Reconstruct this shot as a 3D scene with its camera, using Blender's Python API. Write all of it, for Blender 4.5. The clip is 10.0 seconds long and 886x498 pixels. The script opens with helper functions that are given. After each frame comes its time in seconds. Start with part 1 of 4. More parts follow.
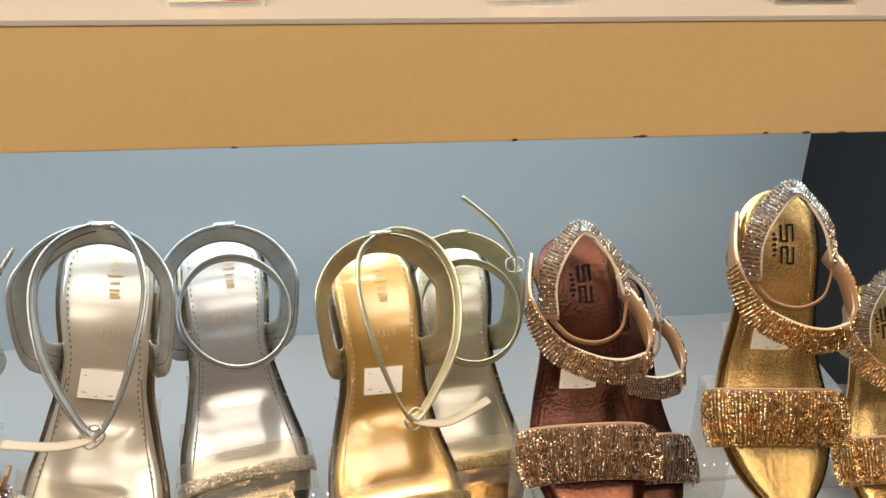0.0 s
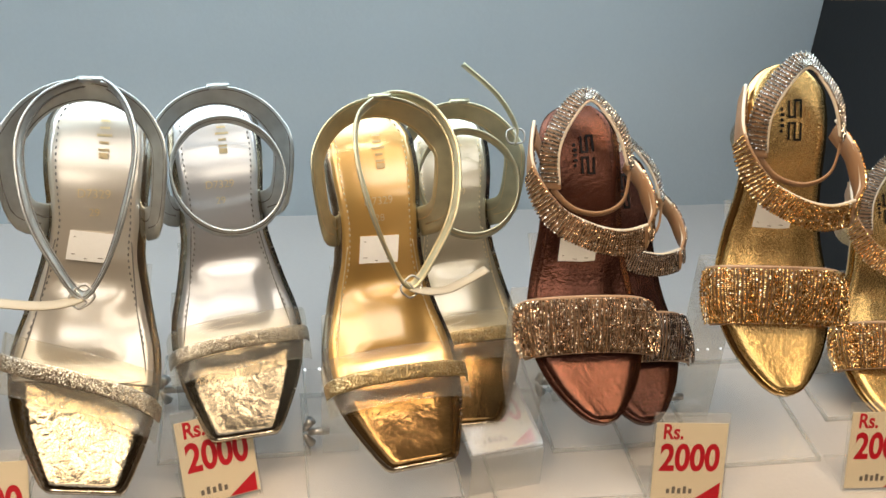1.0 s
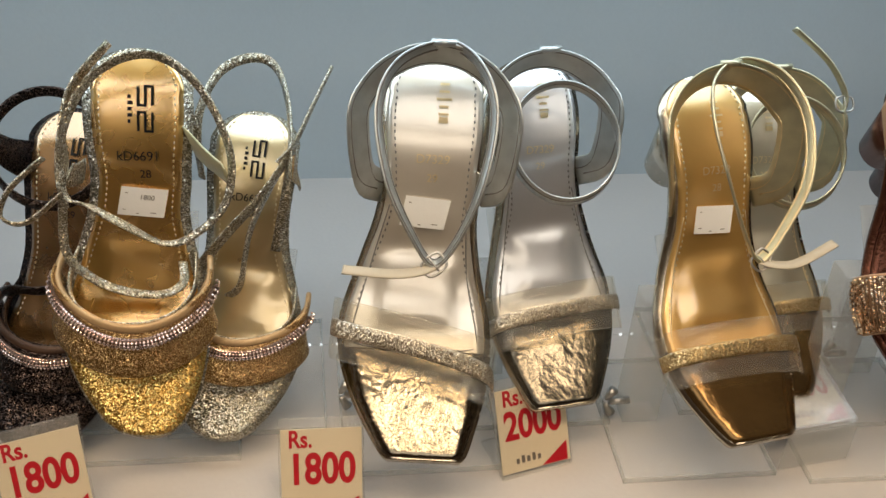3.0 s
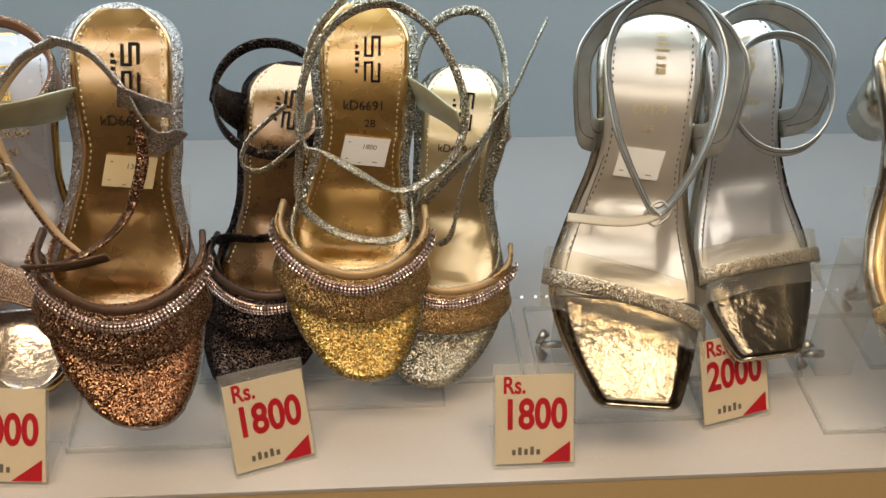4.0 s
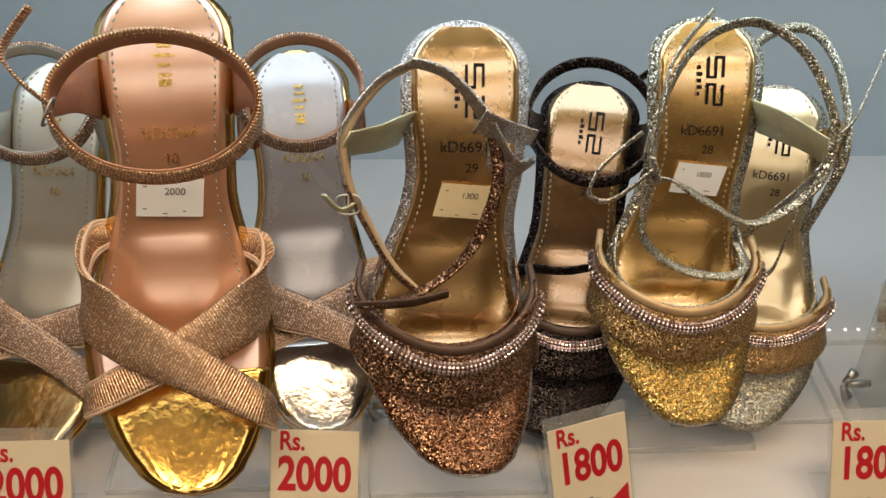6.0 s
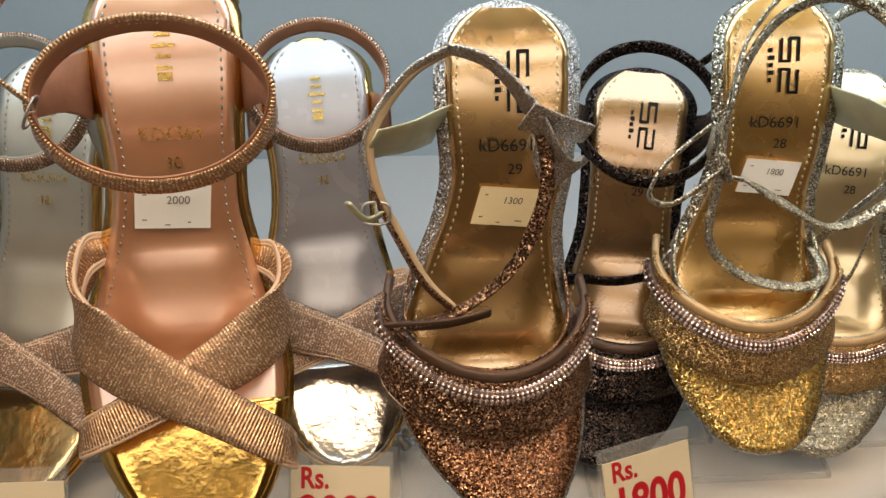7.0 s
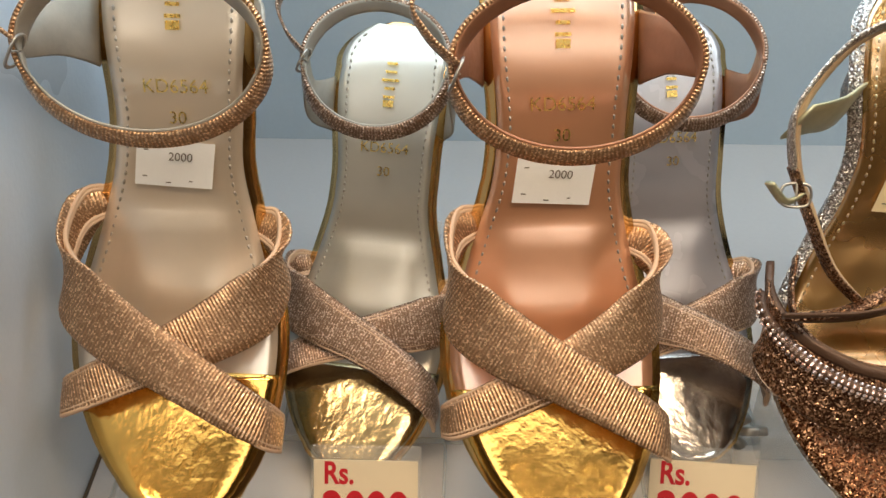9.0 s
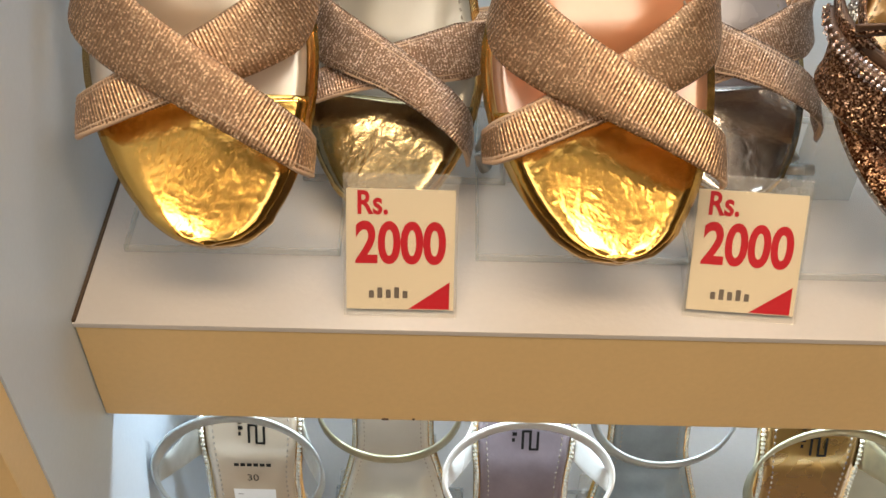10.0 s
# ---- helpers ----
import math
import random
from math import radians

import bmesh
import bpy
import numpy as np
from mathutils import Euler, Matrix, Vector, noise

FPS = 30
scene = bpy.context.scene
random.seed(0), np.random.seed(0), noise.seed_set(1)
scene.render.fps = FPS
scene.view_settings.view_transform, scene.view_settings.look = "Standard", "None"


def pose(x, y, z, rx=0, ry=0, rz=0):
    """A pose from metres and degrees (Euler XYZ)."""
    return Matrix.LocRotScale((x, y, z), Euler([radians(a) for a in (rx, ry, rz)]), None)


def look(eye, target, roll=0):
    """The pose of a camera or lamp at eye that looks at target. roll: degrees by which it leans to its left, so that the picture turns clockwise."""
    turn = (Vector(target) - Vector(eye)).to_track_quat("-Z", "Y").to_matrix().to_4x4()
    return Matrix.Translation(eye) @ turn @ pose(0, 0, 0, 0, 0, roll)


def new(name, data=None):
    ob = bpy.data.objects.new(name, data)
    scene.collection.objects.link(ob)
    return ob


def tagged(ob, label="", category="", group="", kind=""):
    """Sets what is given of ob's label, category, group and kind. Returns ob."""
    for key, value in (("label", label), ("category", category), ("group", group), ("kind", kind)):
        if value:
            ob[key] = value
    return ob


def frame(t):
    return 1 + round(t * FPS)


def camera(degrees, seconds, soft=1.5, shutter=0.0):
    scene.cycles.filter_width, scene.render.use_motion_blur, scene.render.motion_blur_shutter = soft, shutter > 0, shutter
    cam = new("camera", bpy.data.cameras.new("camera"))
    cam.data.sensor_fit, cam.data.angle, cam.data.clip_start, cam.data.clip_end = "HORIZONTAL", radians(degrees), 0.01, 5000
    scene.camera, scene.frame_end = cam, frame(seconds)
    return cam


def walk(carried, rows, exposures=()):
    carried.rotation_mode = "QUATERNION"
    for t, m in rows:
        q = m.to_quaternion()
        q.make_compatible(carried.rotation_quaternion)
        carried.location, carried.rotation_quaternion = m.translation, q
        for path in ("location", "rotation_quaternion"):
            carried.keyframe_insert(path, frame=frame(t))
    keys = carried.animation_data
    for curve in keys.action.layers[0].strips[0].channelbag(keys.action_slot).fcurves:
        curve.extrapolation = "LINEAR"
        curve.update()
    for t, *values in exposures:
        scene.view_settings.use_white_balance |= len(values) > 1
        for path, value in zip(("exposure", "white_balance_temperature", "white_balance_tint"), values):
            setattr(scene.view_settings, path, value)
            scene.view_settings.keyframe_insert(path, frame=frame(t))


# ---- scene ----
cam = camera(44.2, 10.0, soft=1.5)
PATH = [
    (0, (0.049, -0.396, 1.503), (0.366, 1.354, 0.589), 2.4),
    (0.5, (0.039, -0.396, 1.483), (0.373, 1.283, 0.449), 3.9),
    (1, (0.045, -0.395, 1.477), (0.378, 1.272, 0.424), 4.1),
    (1.5, (0.04, -0.388, 1.478), (0.375, 1.285, 0.435), 4.8),
    (2, (0.013, -0.375, 1.481), (0.304, 1.268, 0.38), 4.3),
    (2.5, (-0.034, -0.371, 1.48), (0.231, 1.259, 0.351), 4.1),
    (3, (-0.1, -0.358, 1.472), (0.165, 1.263, 0.331), 4.0),
    (3.2, (-0.119, -0.363, 1.467), (0.116, 1.258, 0.319), 3.7),
    (4.3, (-0.207, -0.364, 1.462), (-0.034, 1.238, 0.277), 2.6),
    (4.5, (-0.223, -0.363, 1.464), (-0.054, 1.247, 0.29), 2.7),
    (5, (-0.251, -0.375, 1.454), (-0.186, 1.294, 0.354), 1.0),
    (5.5, (-0.308, -0.351, 1.454), (-0.187, 1.287, 0.314), 2.4),
    (7, (-0.327, -0.267, 1.421), (-0.224, 1.338, 0.232), 0.7),
    (7.5, (-0.346, -0.252, 1.414), (-0.258, 1.359, 0.232), 0.9),
    (8, (-0.388, -0.247, 1.406), (-0.356, 1.36, 0.215), 0.1),
    (8.5, (-0.415, -0.247, 1.407), (-0.417, 1.378, 0.241), -0.5),
    (9, (-0.437, -0.252, 1.403), (-0.488, 1.352, 0.209), -0.2),
    (9.5, (-0.455, -0.265, 1.375), (-0.475, 1.288, 0.115), 0.9),
    (10, (-0.459, -0.255, 1.361), (-0.464, 1.126, -0.086), 1.1),
]
walk(cam, [(t, look(eye, target, roll)) for t, eye, target, roll in PATH],
     exposures=((0.0, 0.25), (1.5, 0.20), (2.0, 0.16), (2.5, -0.08), (3.2, -0.20), (4.5, -0.22), (5.5, -0.19), (7.5, -0.02), (8.5, -0.02), (9.0, 0.12), (9.5, 0.25), (10.0, 0.30)))

# ---- world and light ----
world = bpy.data.worlds.new("shop_world")
scene.world = world
world.use_nodes = True
world.node_tree.nodes["Background"].inputs[0].default_value = (1.0, 0.9, 0.78, 1)
world.node_tree.nodes["Background"].inputs[1].default_value = 0.015


def area_lamp(name, eye, target, sx, sy, power, color):
    data = bpy.data.lights.new(name, "AREA")
    data.shape, data.size, data.size_y, data.energy, data.color = "RECTANGLE", sx, sy, power, color
    ob = new(name, data)
    ob.matrix_world = look(eye, target)
    return ob


WARM = (1.0, 0.77, 0.51)
COOL = (0.76, 0.91, 1.0)

# ---- materials ----


class Nodes:
    """A small builder of node materials."""

    def __init__(self, name):
        self.mat = bpy.data.materials.new(name)
        self.mat.use_nodes = True
        self.tree = self.mat.node_tree
        self.bsdf = self.tree.nodes["Principled BSDF"]

    def add(self, kind, **values):
        n = self.tree.nodes.new(kind)
        for k, v in values.items():
            if k in n.inputs:
                n.inputs[k].default_value = v
        return n

    def link(self, a, b):
        self.tree.links.new(a, b)

    def set(self, **values):
        for k, v in values.items():
            self.bsdf.inputs[k.replace("_", " ")].default_value = v
        return self

    def coords(self, kind="Object", scale=(1, 1, 1)):
        tc = self.add("ShaderNodeTexCoord")
        mp = self.add("ShaderNodeMapping")
        mp.inputs["Scale"].default_value = scale
        self.link(tc.outputs[kind], mp.inputs["Vector"])
        return mp.outputs["Vector"]

    def noise(self, vec, scale, detail=3.0):
        n = self.add("ShaderNodeTexNoise", Scale=scale, Detail=detail)
        self.link(vec, n.inputs["Vector"])
        return n.outputs["Fac"]

    def ramp(self, fac, stops):
        r = self.add("ShaderNodeValToRGB")
        els = r.color_ramp.elements
        while len(els) < len(stops):
            els.new(0.5)
        for e, (p, c) in zip(els, stops):
            e.position, e.color = p, (*c, 1)
        self.link(fac, r.inputs["Fac"])
        return r.outputs["Color"]

    def bump(self, height, strength, distance):
        b = self.add("ShaderNodeBump", Strength=strength, Distance=distance)
        self.link(height, b.inputs["Height"])
        if self.bsdf.inputs["Normal"].links:
            self.link(self.bsdf.inputs["Normal"].links[0].from_socket, b.inputs["Normal"])
        self.link(b.outputs["Normal"], self.bsdf.inputs["Normal"])

    def span(self, fac, low, high):
        m = self.add("ShaderNodeMapRange")
        m.inputs["To Min"].default_value, m.inputs["To Max"].default_value = low, high
        self.link(fac, m.inputs["Value"])
        return m.outputs["Result"]


def tone(c, k):
    return tuple(min(1.0, x * k) for x in c)


def painted(name, color, rough=0.45, spread=0.06, grain=40.0, bump=0.0004, spec=0.4):
    """Laminate, paint or card: two scales of variation and fine relief."""
    n = Nodes(name).set(Roughness=rough, Specular_IOR_Level=spec)
    vec = n.coords()
    big, fine = n.noise(vec, 5.0, 4), n.noise(vec, grain * 10, 2)
    mix = n.add("ShaderNodeMath")
    mix.operation = "MULTIPLY_ADD"
    mix.inputs[1].default_value = 0.3
    n.link(fine, mix.inputs[0])
    n.link(big, mix.inputs[2])
    n.link(n.ramp(mix.outputs[0], [(0.35, tone(color, 1 - spread)), (0.85, tone(color, 1 + spread))]), n.bsdf.inputs["Base Color"])
    n.link(n.span(big, rough - 0.08, rough + 0.1), n.bsdf.inputs["Roughness"])
    n.bump(fine, 0.25, bump)
    return n.mat


def satin(name, color, rough=0.34, wave=0.12, metal=0.8, coat=0.17, ior=2.8):
    """Metallised insole leather under a clear finish: soft metal below, a whiter gloss above, fine pebble and slow swells."""
    n = Nodes(name).set(Metallic=metal, Coat_Weight=1.0, Coat_Roughness=coat, Coat_IOR=ior)
    vec = n.coords()
    big, mid, fine = n.noise(vec, 28.0, 4), n.noise(vec, 70.0, 2), n.noise(vec, 1500.0, 2)
    n.link(n.ramp(big, [(0.3, tone(color, 0.90)), (0.7, tone(color, 1.06))]), n.bsdf.inputs["Base Color"])
    n.link(n.span(mid, rough * 0.85, rough * 1.2), n.bsdf.inputs["Roughness"])
    n.link(n.span(mid, coat * 0.85, coat * 1.2), n.bsdf.inputs["Coat Roughness"])
    n.bump(n.noise(vec, 34.0, 0.0), wave, 0.010)
    n.link(n.bsdf.inputs["Normal"].links[0].from_socket, n.bsdf.inputs["Coat Normal"])
    n.bump(fine, 0.08, 0.0002)
    return n.mat


def foil(name, color, rough=0.22, crinkle=0.25, size=60.0, metal=1.0, wave=0.0):
    """Metallised leather: crinkles, pores and uneven gloss."""
    n = Nodes(name).set(Metallic=metal)
    vec = n.coords()
    big, mid, fine = n.noise(vec, size, 4), n.noise(vec, size * 6, 3), n.noise(vec, 1800.0, 2)
    n.link(n.ramp(big, [(0.3, tone(color, 0.86)), (0.7, tone(color, 1.08))]), n.bsdf.inputs["Base Color"])
    n.link(n.span(mid, rough * (0.9 if wave else 0.7), rough * (1.15 if wave else 1.5)), n.bsdf.inputs["Roughness"])
    n.bump(fine, 0.05, 0.0002)
    if wave:
        # leather glued down unevenly: slow swells a few centimetres long
        n.bump(n.noise(vec, 34.0, 0.0), wave, 0.010)
    else:
        n.bump(mid, crinkle, 0.0008)
        n.bump(big, crinkle, 0.004)
    return n.mat


def glitter(name, dark, bright, cell=1700.0, rough=0.3):
    """Chunky glitter: each flake has a tone and a slant of its own."""
    n = Nodes(name).set(Metallic=0.85, Roughness=rough)
    vec = n.coords()
    v = n.add("ShaderNodeTexVoronoi", Scale=cell)
    n.link(vec, v.inputs["Vector"])
    sep = n.add("ShaderNodeSeparateColor")
    n.link(v.outputs["Color"], sep.inputs["Color"])
    n.link(n.ramp(sep.outputs[0], [(0.0, tone(dark, 0.6)), (0.45, dark), (0.85, bright), (1.0, tone(bright, 1.7))]), n.bsdf.inputs["Base Color"])
    # flake slant: the random colour of a cell, bent into the normal
    geo = n.add("ShaderNodeNewGeometry")
    off = n.add("ShaderNodeVectorMath")
    off.operation = "SUBTRACT"
    off.inputs[1].default_value = (0.5, 0.5, 0.5)
    n.link(v.outputs["Color"], off.inputs[0])
    sc = n.add("ShaderNodeVectorMath")
    sc.operation = "SCALE"
    sc.inputs["Scale"].default_value = 1.0
    n.link(off.outputs[0], sc.inputs[0])
    ad = n.add("ShaderNodeVectorMath")
    n.link(geo.outputs["Normal"], ad.inputs[0])
    n.link(sc.outputs[0], ad.inputs[1])
    nm = n.add("ShaderNodeVectorMath")
    nm.operation = "NORMALIZE"
    n.link(ad.outputs[0], nm.inputs[0])
    n.link(nm.outputs[0], n.bsdf.inputs["Normal"])
    return n.mat


def ribbed(name, dark, bright, pitch=0.0016):
    """Lurex ribbon: cross ribs and glinting threads, laid along the strap by its UVs in metres."""
    n = Nodes(name).set(Metallic=0.75, Roughness=0.34)
    vec = n.coords("UV")
    w = n.add("ShaderNodeTexWave", Scale=1 / pitch / 3.18, Distortion=0.6, Detail=1.0)
    w.inputs["Detail Scale"].default_value = 2.0
    n.link(vec, w.inputs["Vector"])
    obj = n.coords()
    v = n.add("ShaderNodeTexVoronoi", Scale=1900.0)
    n.link(obj, v.inputs["Vector"])
    sep = n.add("ShaderNodeSeparateColor")
    n.link(v.outputs["Color"], sep.inputs["Color"])
    mul = n.add("ShaderNodeMath")
    mul.operation = "MULTIPLY_ADD"
    mul.inputs[1].default_value = 0.45
    n.link(w.outputs["Fac"], mul.inputs[0])
    pw = n.add("ShaderNodeMath")
    pw.operation = "POWER"
    pw.inputs[1].default_value = 3.0
    n.link(sep.outputs[0], pw.inputs[0])
    n.link(pw.outputs[0], mul.inputs[2])
    n.link(n.ramp(mul.outputs[0], [(0.0, tone(dark, 0.8)), (0.5, tone(dark, 1.2)), (0.8, bright), (1.2, tone(bright, 1.6))]), n.bsdf.inputs["Base Color"])
    n.bump(w.outputs["Fac"], 0.5, 0.0006)
    n.bump(sep.outputs[1], 0.3, 0.0003)
    return n.mat


def clear(name, tint=(1, 1, 1), rough=0.04, haze=0.05, gloss=1.0):
    """Thin clear plastic: light passes straight through, with a gloss by Fresnel and a little haze."""
    n = Nodes(name)
    n.tree.nodes.remove(n.bsdf)
    out = n.tree.nodes["Material Output"]
    see = n.add("ShaderNodeBsdfTransparent", Color=(*tint, 1))
    fog = n.add("ShaderNodeBsdfDiffuse", Color=(0.85, 0.84, 0.82, 1))
    shine = n.add("ShaderNodeBsdfGlossy", Color=(0.95, 0.95, 0.95, 1), Roughness=rough)
    bend = n.add("ShaderNodeBump", Strength=0.1, Distance=0.001)
    n.link(n.noise(n.coords(), 90.0, 2), bend.inputs["Height"])
    n.link(bend.outputs["Normal"], shine.inputs["Normal"])
    a, b = n.add("ShaderNodeMixShader", Fac=haze), n.add("ShaderNodeMixShader")
    n.link(see.outputs[0], a.inputs[1])
    n.link(fog.outputs[0], a.inputs[2])
    fr = n.add("ShaderNodeLayerWeight", Blend=0.10)
    lo = n.add("ShaderNodeMath")
    lo.operation = "MULTIPLY_ADD"
    lo.inputs[1].default_value, lo.inputs[2].default_value = 0.35 * gloss, 0.03 * gloss
    n.link(fr.outputs["Facing"], lo.inputs[0])
    n.link(lo.outputs[0], b.inputs["Fac"])
    n.link(a.outputs[0], b.inputs[1])
    n.link(shine.outputs[0], b.inputs[2])
    n.link(b.outputs[0], out.inputs["Surface"])
    return n.mat


M_WALL = painted("cool white painted board", (0.47, 0.52, 0.55), 0.5, 0.05)
M_SHELF = painted("white laminate", (0.59, 0.55, 0.525), 0.32, 0.05)
M_LIP = painted("tan laminate edging", (0.73, 0.52, 0.26), 0.42, 0.07)
M_BLACK = painted("matt black board", (0.012, 0.012, 0.013), 0.55, 0.2)
# the blue in this white panel's colour stands in for cool light on it
M_SIDE = painted("white laminate side tinted by cool light", (0.55, 0.62, 0.71), 0.28, 0.05)
M_FLOOR = painted("shop floor tile", (0.24, 0.20, 0.16), 0.3, 0.08)
M_ROOM = painted("plain brown shop wall", (0.17, 0.13, 0.10), 0.6, 0.08)
M_CEIL = painted("white ceiling paint", (0.78, 0.78, 0.77), 0.7, 0.03)
M_CARD = painted("cream printed card", (0.72, 0.62, 0.46), 0.55, 0.03)
M_STICK = painted("white paper sticker", (0.82, 0.81, 0.80), 0.6, 0.03)
M_RED = painted("red print", (0.50, 0.008, 0.02), 0.5, 0.05)
M_INK = painted("black print", (0.008, 0.007, 0.006), 0.5, 0.1)
M_GREYINK = painted("grey print", (0.16, 0.13, 0.11), 0.5, 0.1)
M_ACRYL = clear("clear acrylic", (0.985, 0.985, 0.98), 0.03, 0.10)
M_STEEL = foil("zinc screw", (0.55, 0.53, 0.5), 0.35, 0.1, 200)
M_SCUFF = painted("dark chipped edge", (0.08, 0.05, 0.03), 0.7, 0.2)
M_VINYL = clear("clear vinyl strap", (0.97, 0.95, 0.90), 0.08, 0.05)
M_SHEET = clear("clear film", (0.99, 0.985, 0.97), 0.05, 0.0, 0.6)
M_FROST = clear("frosted acrylic block", (0.95, 0.95, 0.94), 0.10, 0.22, 0.8)
M_HAZE = clear("hazy veil acrylic", (0.85, 0.85, 0.88), 0.15, 0.26, 0.8)
M_STAND = clear("stand acrylic", (0.97, 0.975, 0.97), 0.05, 0.15, 0.8)

# ---- lamps ----
for x in (-1.18, -0.73, -0.28, 0.17, 0.62):
    area_lamp("ceiling_spot", (x, -0.47, 2.86), (0.55 * x - 0.02, 0.0, 1.0), 0.24, 0.60, 8.5, WARM)
# out of view; assumed from the gloss on the insoles
area_lamp("unseen_ceiling_panel", (-0.1, -1.60, 2.88), (-0.1, -1.60, 0.0), 2.6, 0.7, 15, (1.0, 0.93, 0.82))
# second unseen row, added to brighten the insoles' ball pads
area_lamp("unseen_ceiling_panel", (-0.1, -2.75, 2.88), (-0.1, -2.75, 0.0), 2.6, 0.7, 17, (1.0, 0.86, 0.68))
area_lamp("shelf_strip_lamp", (-0.065, 0.142, 1.350), (-0.065, 0.16, 1.0), 1.04, 0.12, 1.55, COOL)
area_lamp("shelf_strip_lamp", (-0.065, 0.05, 1.020), (-0.065, 0.12, 0.7), 1.0, 0.012, 2.1, COOL)

# ---- mesh helpers ----


def part(name, bm, material, parent=None, label="", smooth=False):
    """Links a bmesh as one mesh object, under a thing or a part."""
    me = bpy.data.meshes.new(name)
    bm.normal_update()
    bm.to_mesh(me)
    bm.free()
    if smooth:
        me.shade_smooth()
    me.materials.append(material)
    ob = new(name, me)
    if parent is not None:
        ob.parent = parent
    if label:
        tagged(ob, label)
    if material in (M_ACRYL, M_VINYL, M_SHEET, M_STAND, M_HAZE):
        ob.visible_shadow = False
    return ob


def box(x0, x1, y0, y1, z0, z1, bevel=0.0, m=None):
    bm = bmesh.new()
    bmesh.ops.create_cube(bm, size=1.0, matrix=Matrix.LocRotScale(((x0 + x1) / 2, (y0 + y1) / 2, (z0 + z1) / 2), None, (x1 - x0, y1 - y0, z1 - z0)))
    if bevel:
        bmesh.ops.bevel(bm, geom=bm.edges[:], offset=bevel, segments=2, profile=0.7, affect="EDGES")
    if m is not None:
        bmesh.ops.transform(bm, matrix=m, verts=bm.verts[:])
    return bm


def cyl(r0, r1, depth, m, n=20):
    bm = bmesh.new()
    bmesh.ops.create_cone(bm, cap_ends=True, segments=n, radius1=r0, radius2=r1, depth=depth, matrix=m)
    return bm


def catmull(pts, n, closed=False):
    """Points along a smooth curve through pts."""
    pts = [Vector(p) for p in pts]
    k, out = len(pts), []
    spans = k if closed else k - 1
    for i in range(n):
        s = i / (n if closed else n - 1) * spans
        j = min(int(s), spans - 1)
        f = s - j
        if closed:
            a, b, c, d = (pts[(j + q) % k] for q in (-1, 0, 1, 2))
        else:
            a, b, c, d = (pts[min(max(j + q, 0), k - 1)] for q in (-1, 0, 1, 2))
        out.append(0.5 * (2 * b + (c - a) * f + (2 * a - 5 * b + 4 * c - d) * f * f + (3 * b - a - 3 * c + d) * f ** 3))
    return out


def ribbon(pts, sides, width, thick, n=40, closed=False, taper=0.0):
    """A strap with rounded edges along pts; sides: the way its width lies at each point. UVs in metres."""
    c, s = catmull(pts, n, closed), catmull(sides, n, closed)
    bm = bmesh.new()
    uv = bm.loops.layers.uv.new("UVMap")
    shape = [(-0.5, 0), (-0.46, 0.4), (-0.25, 0.55), (0, 0.6), (0.25, 0.55), (0.46, 0.4), (0.5, 0), (0.46, -0.4), (0, -0.5), (-0.46, -0.4)]
    rings, run, runs = [], 0.0, []
    for i, p in enumerate(c):
        a, b = (c[(i - 1) % n], c[(i + 1) % n]) if closed else (c[max(i - 1, 0)], c[min(i + 1, n - 1)])
        t = (b - a).normalized()
        w = (s[i] - t * s[i].dot(t)).normalized()
        nrm = t.cross(w)
        wd = width if not isinstance(width, tuple) else float(np.interp(i / (n - 1), np.linspace(0, 1, len(width)), width))
        wid = wd * (1 - taper * abs(2 * i / (n - 1) - 1) ** 4)
        if i:
            run += (p - c[i - 1]).length
        runs.append(run)
        rings.append([bm.verts.new(p + w * wid * x + nrm * thick * y) for x, y in shape])
    k = len(shape)
    for i in range(n if closed else n - 1):
        i2 = (i + 1) % n
        u0, u1 = runs[i], runs[i2] if i2 else run + 0.003
        for j in range(k):
            j2 = (j + 1) % k
            f = bm.faces.new((rings[i][j], rings[i][j2], rings[i2][j2], rings[i2][j]))
            for loop, (uu, jj) in zip(f.loops, ((u0, j), (u0, j2), (u1, j2), (u1, j))):
                loop[uv].uv = (uu, shape[jj][0] * 0.02)
    if not closed:
        bm.faces.new(rings[0][::-1])
        bm.faces.new(rings[-1])
    bmesh.ops.recalc_face_normals(bm, faces=bm.faces[:])
    return bm


def tube(pts, r, n=40, closed=False, k=8):
    """A round cord along pts."""
    c = catmull(pts, n, closed)
    bm = bmesh.new()
    rings, ref = [], Vector((0.13, 0.31, 0.94))
    for i, p in enumerate(c):
        a, b = (c[(i - 1) % n], c[(i + 1) % n]) if closed else (c[max(i - 1, 0)], c[min(i + 1, n - 1)])
        t = (b - a).normalized()
        x = (ref - t * ref.dot(t)).normalized()
        y = t.cross(x)
        ref = x
        rings.append([bm.verts.new(p + r * (math.cos(q) * x + math.sin(q) * y)) for q in (2 * math.pi * j / k for j in range(k))])
    for i in range(n if closed else n - 1):
        for j in range(k):
            bm.faces.new((rings[i][j], rings[i][(j + 1) % k], rings[(i + 1) % n][(j + 1) % k], rings[(i + 1) % n][j]))
    if not closed:
        bm.faces.new(rings[0][::-1])
        bm.faces.new(rings[-1])
    bmesh.ops.recalc_face_normals(bm, faces=bm.faces[:])
    return bm


